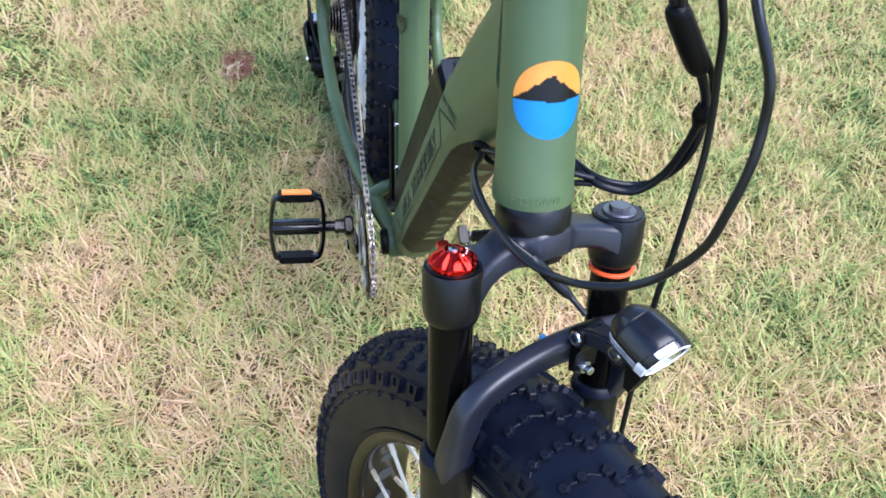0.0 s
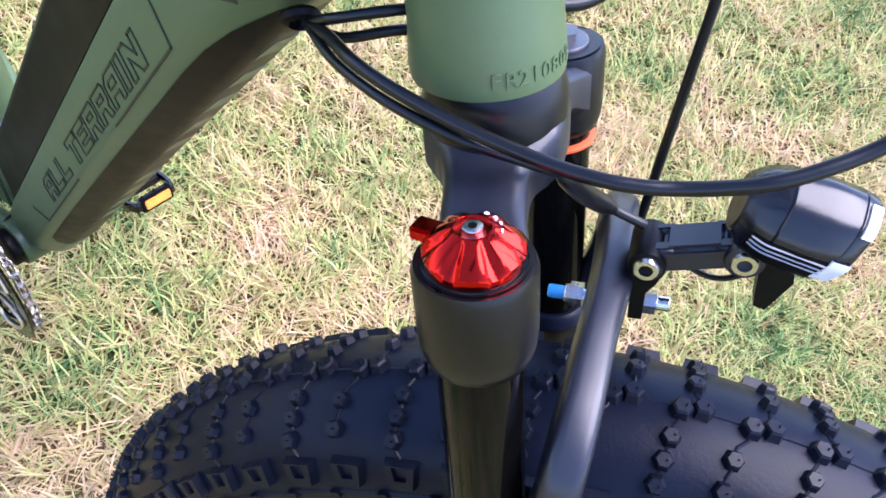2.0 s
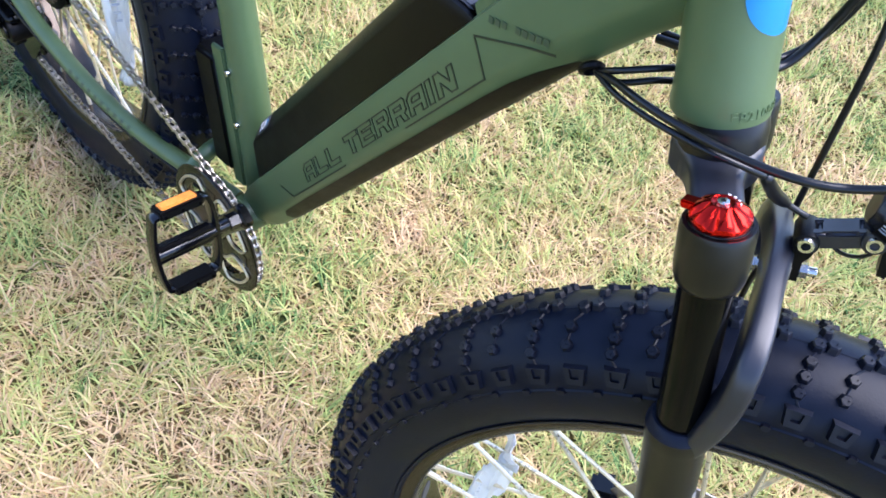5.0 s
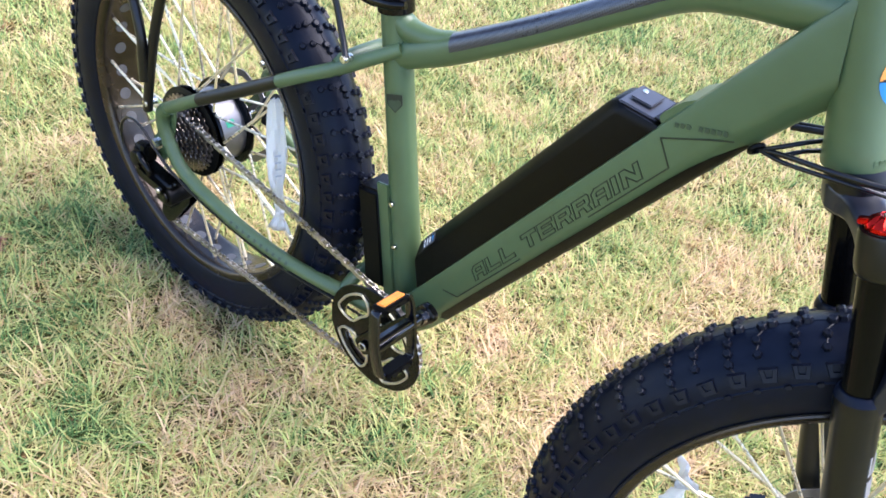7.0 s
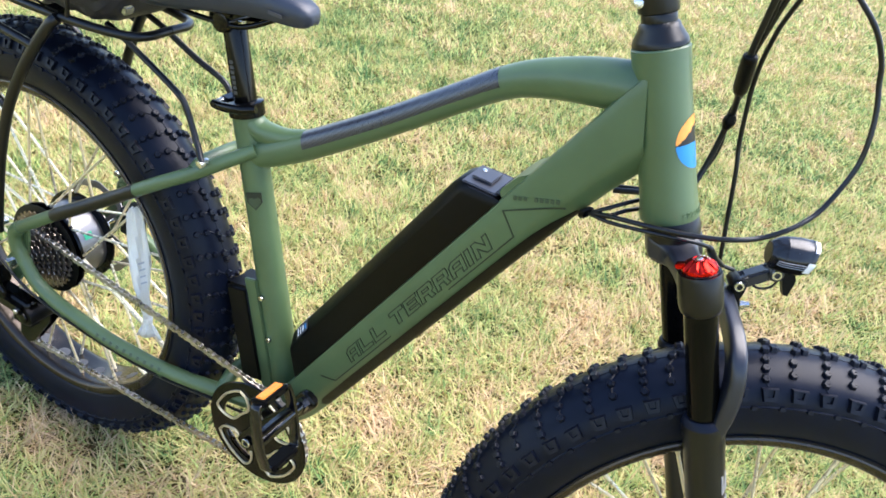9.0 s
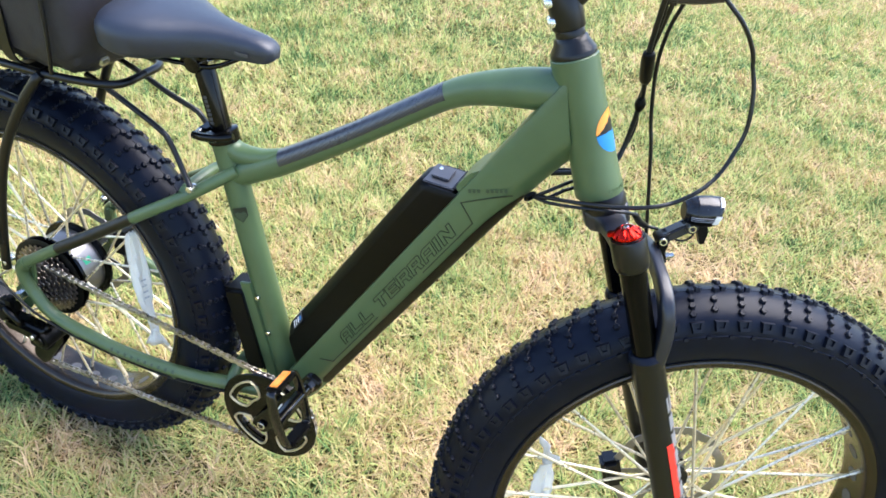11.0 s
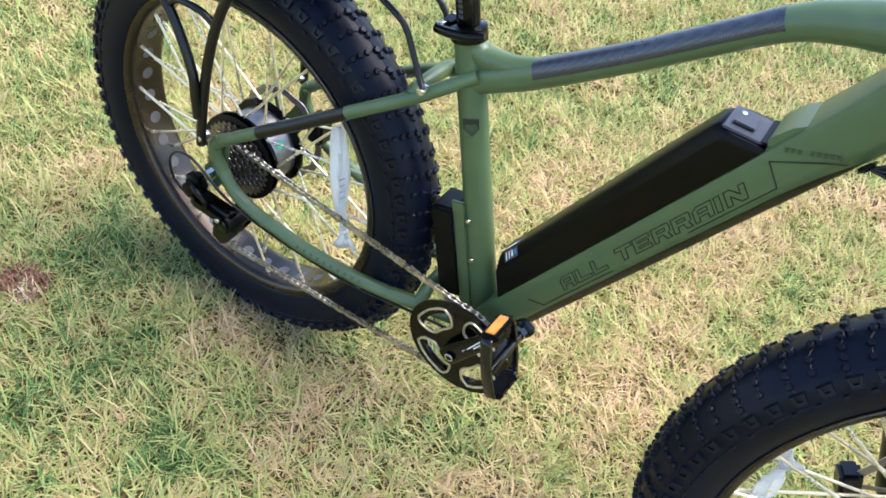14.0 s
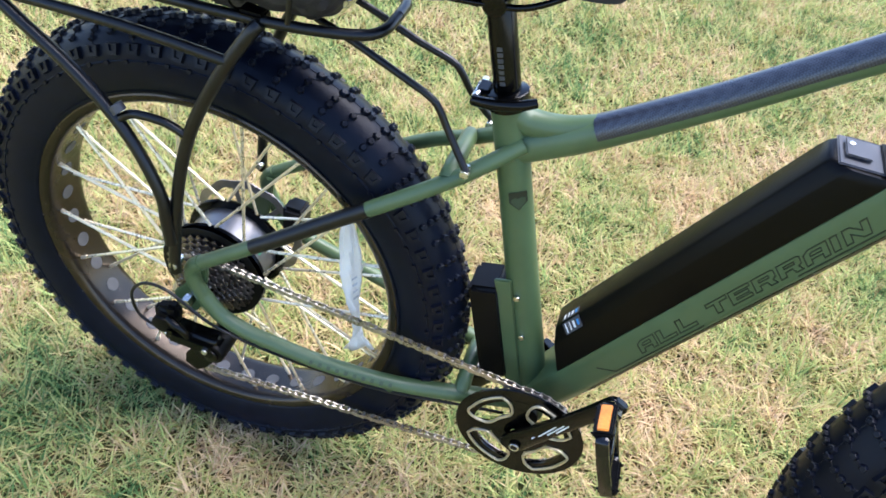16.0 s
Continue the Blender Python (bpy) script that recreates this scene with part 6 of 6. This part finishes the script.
def build_chain():
    yr, yc = -0.0660, -0.0640
    rc = 0.049
    hub = REAR_M.translation
    path = []
    # upper run, from the sprocket's back over its top to the ring
    for a in range(200, 92, -12):
        path.append((hub.x + rc * math.cos(radians(a)), yc, hub.z + rc * math.sin(radians(a))))
    for a in range(96, -66, -9):
        path.append((BB.x + 0.0845 * math.cos(radians(a)), yr, BB.z + 0.0845 * math.sin(radians(a))))
    for a in range(-66, -100, -9):
        path.append((BB.x + 0.0845 * math.cos(radians(a)), yr, BB.z + 0.0845 * math.sin(radians(a))))
    # lower run to the tension wheel, round it and up to the guide wheel
    path += [(-0.006, -0.073, 0.184), (-0.018, -0.073, 0.184), (-0.026, -0.073, 0.194), (-0.022, -0.073, 0.208), (0.014, -0.072, 0.246), (0.036, -0.071, 0.274), (0.042, -0.069, 0.290), (0.032, -0.067, 0.304), (-0.014, -0.064, 0.338), (-0.033, -0.064, 0.379)]
    part("chain", chain_links(path), CHAINM, bike, "oily steel chain", smooth=False)
    # derailleur below the dropout
    der = part("derailleur", merged(block((-0.018, -0.116, 0.345), (0.036, 0.026, 0.044), None, 0.008, 3), straight((-0.022, -0.133, 0.338), (-0.022, -0.098, 0.338), 0.0145, 24, 0.002),
                                    block((-0.006, -0.118, 0.364), (0.022, 0.018, 0.026), None, 0.005, 2)), PLASTIC, bike, "black rear derailleur")
    ax = Vector((0.090, 0.01, -0.020)).normalized()
    part("parallelogram", block((0.020, -0.117, 0.320), (0.084, 0.030, 0.034), (ax, Y, ax.cross(Y)), 0.008, 3), GLOSS, der)
    part("knuckle", merged(straight((0.050, -0.126, 0.300), (0.050, -0.074, 0.300), 0.0185, 24, 0.003), block((0.040, -0.112, 0.288), (0.044, 0.026, 0.026), None, 0.006, 3)), PLASTIC, der)
    part("cable_arm", tube([(-0.010, -0.130, 0.356), (0.004, -0.134, 0.352), (0.016, -0.133, 0.340), (0.020, -0.132, 0.328)], [0.006, 0.0062, 0.0056, 0.0045], 12), GLOSS, der)
    part("knuckle_cap", straight((0.050, -0.1305, 0.300), (0.050, -0.125, 0.300), 0.0115, 24, 0.0016), GLOSS, der)
    for y in (-0.064, -0.080):
        part("cage_plate", prism([(0.058, 0.296), (0.032, 0.304), (-0.028, 0.214), (-0.031, 0.192), (-0.012, 0.180), (0.004, 0.192), (0.052, 0.262)], y - 0.001, y + 0.001, 0), GLOSS, der, smooth=False)
    for x, z in ((0.034, 0.284), (-0.013, 0.197)):
        part("guide_wheel", moved(lathe([(0.004, -0.003), (0.012, -0.003), (0.0135, 0), (0.012, 0.003), (0.004, 0.003)], 24, True), Matrix.Translation((x, -0.072, z))), PLASTIC, der)
    part("link_plate", block((0.024, -0.1345, 0.321), (0.060, 0.004, 0.018), (ax, Y, ax.cross(Y)), 0.0015), GLOSS, der)
    for x, z in ((-0.002, 0.327), (0.046, 0.315)):
        part("pivot_bolt", straight((x, -0.1380, z), (x, -0.131, z), 0.0045, 16, 0.0008), STEEL, der)
    part("adjuster", straight((-0.034, -0.122, 0.318), (-0.018, -0.122, 0.308), 0.0045, 12, 0.001), STEEL, der)


# ---- rack and bag ----
def build_rack():
    rk = part("rack", tube([(0.250, 0.0, 0.826), (0.246, -0.034, 0.824), (0.225, -0.052, 0.822), (0.16, -0.066, 0.820), (0.06, -0.074, 0.819), (-0.12, -0.078, 0.820), (-0.25, -0.075, 0.822), (-0.29, -0.055, 0.823), (-0.30, 0.0, 0.823),
                            (-0.29, 0.060, 0.823), (-0.25, 0.080, 0.822), (-0.12, 0.083, 0.820), (0.06, 0.079, 0.819), (0.16, 0.071, 0.820), (0.225, 0.057, 0.822), (0.246, 0.036, 0.824), (0.250, 0.0, 0.826)], 0.0062, 14, up=(0, 0, 1)), BLACK, bike, "black tubular luggage rack over the rear wheel")
    for s in (-1, 1):
        def sd(pts, s=s):
            return [(x, YM + s * -y if s > 0 else y, z) for x, y, z in pts]
        part("rack_stay", tube(sd([(0.008, -0.119, 0.448), (0.010, -0.118, 0.475), (0.016, -0.114, 0.53), (0.027, -0.107, 0.605), (0.048, -0.100, 0.680), (0.083, -0.091, 0.752), (0.117, -0.081, 0.806), (0.126, -0.074, 0.818)]), 0.0078, 14, up=(0, 1, 0)), BLACK, rk)
        part("rack_stay", tube(sd([(0.012, -0.124, 0.505), (0.010, -0.123, 0.545), (0.007, -0.121, 0.578), (-0.015, -0.116, 0.627), (-0.050, -0.110, 0.674), (-0.100, -0.104, 0.718), (-0.170, -0.097, 0.765), (-0.245, -0.085, 0.816)]), 0.0078, 14, up=(0, 1, 0)), BLACK, rk)
        part("rack_rail", tube(sd([(0.095, -0.089, 0.772), (0.02, -0.092, 0.780), (-0.06, -0.095, 0.785), (-0.195, -0.093, 0.783)]), 0.0065, 12, up=(0, 0, 1)), BLACK, rk)
        part("rack_link", tube(sd([(-0.044, -0.111, 0.666), (-0.026, -0.108, 0.679), (0.0, -0.107, 0.682), (0.022, -0.105, 0.678), (0.044, -0.102, 0.665)]), 0.0055, 10), BLACK, rk)
        part("rack_leg", tube(sd([(0.361, -0.054, 0.692), (0.349, -0.048, 0.706), (0.330, -0.041, 0.732), (0.318, -0.039, 0.752), (0.304, -0.038, 0.765), (0.260, -0.034, 0.782), (0.203, -0.033, 0.806), (0.170, -0.032, 0.817)]), 0.0044, 10), BLACK, rk)
        b = sd([(0.359, -0.050, 0.690)])[0]
        part("leg_bolt", straight(Vector(b) + Y * (-0.008), Vector(b) + Y * 0.008, 0.0055, 12, 0.001), STEEL, rk)
        part("stay_bolt", straight(Vector(sd([(0.009, -0.126, 0.462)])[0]), Vector(sd([(0.009, -0.104, 0.462)])[0]), 0.006, 12, 0.001), STEEL, rk)
    for x in (0.10, -0.02, -0.14):
        part("rack_bar", straight((x, -0.070, 0.820), (x, 0.076, 0.820), 0.005, 12), BLACK, rk)
    part("joint_band", straight((-0.042, -0.112, 0.690), (-0.036, -0.1126, 0.682), 0.0086, 14), DIM_PRINT, rk)


def build_bag():
    bag = thing("rack_bag", (-0.05, YM, 0.825), "soft black nylon bag strapped on the luggage rack", "bag")
    st = [(-0.285, 0.050, 0.03), (-0.275, 0.082, 0.004), (-0.20, 0.092, 0.0), (-0.08, 0.096, 0.0), (0.06, 0.095, 0.0), (0.155, 0.092, 0.0), (0.195, 0.080, 0.006), (0.208, 0.052, 0.03)]
    rings = []
    for x, w, ease in smooth_path(st, 9):
        ring = []
        for k in range(64):
            a = 2 * math.pi * k / 64
            ca, sa = math.cos(a), math.sin(a)
            e = 0.42
            wob = 1 + 0.035 * noise.noise(Vector((x * 14, ca * 2.2, sa * 2.2))) + (0.020 + 0.035 * max(0.0, min(1.0, (x - 0.08) / 0.08))) * noise.noise(Vector((x * 46, ca * 3.5, sa * 7)))
            yy = w * math.copysign(abs(ca) ** e, ca) * wob
            zz = 0.925 + (0.098 - ease) * math.copysign(abs(sa) ** e, sa) * wob
            ring.append((x, YM + yy * (1.04 if zz > 0.9 else 0.98), zz))
        rings.append(ring)
    v = [p for r in rings for p in r]
    n = 64
    f = [(i * n + k, i * n + (k + 1) % n, (i + 1) * n + (k + 1) % n, (i + 1) * n + k) for i in range(len(rings) - 1) for k in range(n)]
    f += [tuple(range(n))[::-1], tuple(range((len(rings) - 1) * n, len(rings) * n))]
    part("body", (v, f), FABRIC, bag)
    for x in (0.09, -0.16):
        pts = [(x, YM + 0.099 * math.copysign(abs(math.cos(a)) ** 0.42, math.cos(a)), 0.922 + 0.102 * math.copysign(abs(math.sin(a)) ** 0.42, math.sin(a))) for a in (2 * math.pi * k / 48 for k in range(49))]
        part("strap", sweep(pts, 0.010, up=(1, 0, 0), section=[(-1, -0.12), (1, -0.12), (1, 0.12), (-1, 0.12)], caps=False), BLACK, bag)
    part("side_pocket", block((-0.03, YM - 0.101, 0.915), (0.20, 0.016, 0.11), None, 0.007, 3), FABRIC, bag)
    part("edge_piping", tube([(0.165, YM - 0.094, 0.835), (0.172, YM - 0.096, 0.90), (0.168, YM - 0.094, 0.975), (0.160, YM - 0.085, 1.012)], 0.003, 8), BLACK, bag)
    part("buckle", block((0.115, YM - 0.070, 0.822), (0.030, 0.022, 0.012), None, 0.003), PLASTIC, bag)
    part("buckle", block((0.205, YM - 0.035, 0.846), (0.012, 0.020, 0.012), None, 0.003), STEEL, bag, "steel ring")


# ---- cables ----
def build_cables():
    loop = [(1.0145, 0.052, 1.100), (1.0425, 0.0535, 1.0755), (1.0595, 0.063, 1.0485), (1.067, 0.0655, 1.027), (1.075, 0.0635, 1.0055), (1.081, 0.0585, 0.9785), (1.0825, 0.054, 0.952), (1.0765, 0.043, 0.923), (1.0685, 0.0285, 0.9035), (1.0585, 0.0135, 0.8925), (1.0491, 0.0034, 0.885), (1.0399, -0.001, 0.8776), (1.03, -0.0062, 0.8717), (1.02, -0.0133, 0.8685),
            (1.008, -0.0195, 0.8655), (0.992, -0.0235, 0.861), (0.970, -0.0275, 0.8565), (0.948, -0.0305, 0.853), (0.926, -0.031, 0.849), (0.904, -0.028, 0.844), (0.884, -0.019, 0.836), (0.866, -0.012, 0.828)]
    part("cable_loop", tube(loop, 0.0027, 10, 8), CABLE, bike, "long black cable looping before the head tube")
    lower = [(0.866, -0.013, 0.827), (0.888, -0.023, 0.832), (0.910, -0.030, 0.839), (0.933, -0.033, 0.845), (0.960, -0.028, 0.848), (0.979, -0.016, 0.846), (0.991, -0.001, 0.838), (0.998, 0.015, 0.821), (1.006, 0.027, 0.811), (1.0210, 0.0365, 0.806)]
    part("lamp_cable", tube(lower, 0.0022, 10, 8), CABLE, bike, "black cable to the headlight")
    part("cable_sleeve", tube([(0.9895, -0.003, 0.840), (0.992, 0.001, 0.836), (0.998, 0.015, 0.821), (1.004, 0.0245, 0.8130), (1.008, 0.0285, 0.8105)], [0.0026, 0.0042, 0.0046, 0.0042, 0.0026], 12, 6), CABLE, bike)
    for k, (dy, dz) in enumerate(((0.0, 0.0), (0.004, -0.012))):
        part("port_cable", tube([(0.864, -0.012, 0.827), (0.880, -0.012 + dy, 0.840 + dz), (0.898, 0.002 + dy, 0.850 + dz), (0.915, 0.030, 0.852 + dz), (0.928, 0.060, 0.851 + dz * 0.5)], 0.0024, 10, 8), CABLE, bike, "black cable from the port to the handlebar")
    hose = [(0.975, 0.058, 1.085), (0.9655, 0.075, 1.050), (0.962, 0.087, 1.027), (0.960, 0.097, 1.004), (0.961, 0.104, 0.974), (0.965, 0.110, 0.942), (0.971, 0.113, 0.908), (0.979, 0.111, 0.880), (0.991, 0.108, 0.825), (1.000, 0.104, 0.785), (1.012, 0.106, 0.72), (1.02, 0.110, 0.65), (1.05, 0.112, 0.52), (1.075, 0.105, 0.44)]
    part("brake_hose", tube(hose, 0.0026, 10, 8), CABLE, bike, "black front brake hose")
    bundle = [(0.957, 0.030, 1.110), (0.953, 0.046, 1.060), (0.950, 0.064, 1.020), (0.951, 0.073, 1.005), (0.951, 0.087, 0.984), (0.951, 0.099, 0.966), (0.952, 0.110, 0.943), (0.951, 0.112, 0.927), (0.949, 0.111, 0.898), (0.946, 0.104, 0.868), (0.941, 0.088, 0.848), (0.930, 0.064, 0.847), (0.905, 0.048, 0.846), (0.870, 0.043, 0.836)]
    part("handlebar_cable", tube(bundle, 0.0034, 10, 8), CABLE, bike, "black cable from the handlebar with a joining sleeve")
    part("handlebar_cable", tube([(x + 0.004 * math.sin(k * 1.7), y + 0.005, z + 0.003) for k, (x, y, z) in enumerate(bundle)], 0.0024, 10, 8), CABLE, bike)
    part("joining_sleeve", tube([(0.950, 0.066, 1.017), (0.9505, 0.070, 1.010), (0.951, 0.093, 0.975), (0.951, 0.099, 0.967)], [0.0045, 0.0080, 0.0080, 0.0045], 14, 6), PLASTIC, bike)
    part("joining_sleeve", tube([(0.952, 0.110, 0.940), (0.9515, 0.112, 0.931), (0.951, 0.112, 0.922)], [0.0045, 0.0072, 0.0045], 14, 6), PLASTIC, bike)
    # brake lever whose cable is the long loop
    lever = part("brake_lever", sweep(smooth_path([(0.952, 0.050, 1.090), (0.970, 0.050, 1.090), (0.992, 0.051, 1.094), (1.0145, 0.052, 1.101)], 6), 0.0075, up=(0, 1, 0), section=[(-1, -0.5), (-0.6, -0.8), (0.6, -0.8), (1, -0.5), (1, 0.5), (0.6, 0.8), (-0.6, 0.8), (-1, 0.5)]), BRONZE, bike, "dark bronze-coloured brake lever")
    part("lever_perch", block((0.962, 0.050, 1.094), (0.022, 0.020, 0.026), None, 0.005, 3), BRONZE, lever)
    part("handlebar_cable", tube([(0.964, 0.050, 1.084), (0.958, 0.058, 1.052), (0.952, 0.068, 1.018), (0.951, 0.074, 1.004)], 0.0030, 10, 8), CABLE, bike)


# ---- film tags tied to the spokes ----
def build_tag(a, b, width, seed, label):
    a, b = Vector(a), Vector(b)
    tag = thing("spoke_tag", tuple(b), label, "tag", "film tags on the spokes")
    d = (b - a).normalized()
    side = Vector((0.38, 0.92, 0.05))
    side = (side - d * side.dot(d)).normalized()
    out = d.cross(side)
    rng = random.Random(seed)
    v, f, n, mcount = [], [], 26, 8
    for i in range(n):
        t = i / (n - 1)
        w = width * (0.35 + 0.65 * math.sin(math.pi * min(1, max(0, t / 0.86))) ** 0.35) if t < 0.86 else width * (0.35 + 1.15 * (t - 0.86) / 0.14)
        twist = 0.5 * math.sin(t * 5 + seed) + (0.9 if t > 0.86 else 0)
        s_, o_ = side * math.cos(twist) + out * math.sin(twist), out * math.cos(twist) - side * math.sin(twist)
        for k in range(mcount):
            u = k / (mcount - 1) - 0.5
            fold = 0.004 * math.sin(u * 11 + t * 9) + 0.002 * rng.uniform(-1, 1)
            v.append(a + (b - a) * t + s_ * u * w + o_ * fold)
    for i in range(n - 1):
        for k in range(mcount - 1):
            f.append((i * mcount + k, i * mcount + k + 1, (i + 1) * mcount + k + 1, (i + 1) * mcount + k))
    ob = part("film", (v, f), FILM, tag)
    so = ob.modifiers.new("thickness", "SOLIDIFY")
    so.thickness = 0.0012
    part("tie", moved(lathe([(0.004, -0.006), (0.007, -0.003), (0.0075, 0.003), (0.004, 0.006)], 14, False), axes_matrix(a + (b - a) * 0.86, side, d, side.cross(d))), FILM, tag)
    for k in range(4):
        part("print_bar", block(a + (b - a) * (0.40 + 0.05 * k) + out * 0.0045, (width * 0.3, 0.003, 0.0006), (side, d, out), 0), PALE_PRINT, tag, smooth=False)


def build_dead_tuft():
    """A small withered tuft, reddish brown, flat on the lawn."""
    cx, cy = -0.335, -0.300
    tuft = thing("withered_tuft", (cx, cy, 0.0), "withered reddish-brown tuft lying in the grass", "tuft")
    rng = random.Random(21)
    for name, mat, count, spread, shift in (("litter", WITHERED, 170, 0.042, 0.0), ("straw", STRAW, 26, 0.020, 0.028)):
        g = []
        for k in range(count):
            a, r = rng.uniform(0, 6.28), spread * math.sqrt(rng.uniform(0, 1))
            x, y = cx + shift + r * math.cos(a) * 1.25, cy - shift * 0.6 + r * math.sin(a) * 0.8
            b, ln, up = rng.uniform(0, 6.28), rng.uniform(0.014, 0.040), rng.uniform(0.014, 0.030)
            dx, dy = math.cos(b) * ln, math.sin(b) * ln
            g.append(sweep([(x, y, 0.006), (x + dx * 0.4, y + dy * 0.4, 0.008 + up), (x + dx, y + dy, 0.008 + up * 0.85)], [0.0016, 0.0014, 0.0004], 4))
        part(name, merged(*g), mat, tuft, kind="stuff")


STRAW = material("pale_straw", (0.62, 0.46, 0.34), 0.7, 0, 0.3, 120)
WITHERED = material("withered_leaf", (0.20, 0.075, 0.045), 0.8, 0, 0.4, 120, second=(0.42, 0.20, 0.13))
build_dead_tuft()
build_cranks()
build_chain()
build_rack()
build_bag()
build_cables()
build_tag((0.216, -0.040, 0.552), (0.243, -0.040, 0.312), 0.031, 1, "white plastic film tag tied to the rear spokes")
build_tag((0.976, -0.050, 0.230), (0.971, -0.045, 0.440), 0.036, 2, "white plastic film tag tied to the front spokes")
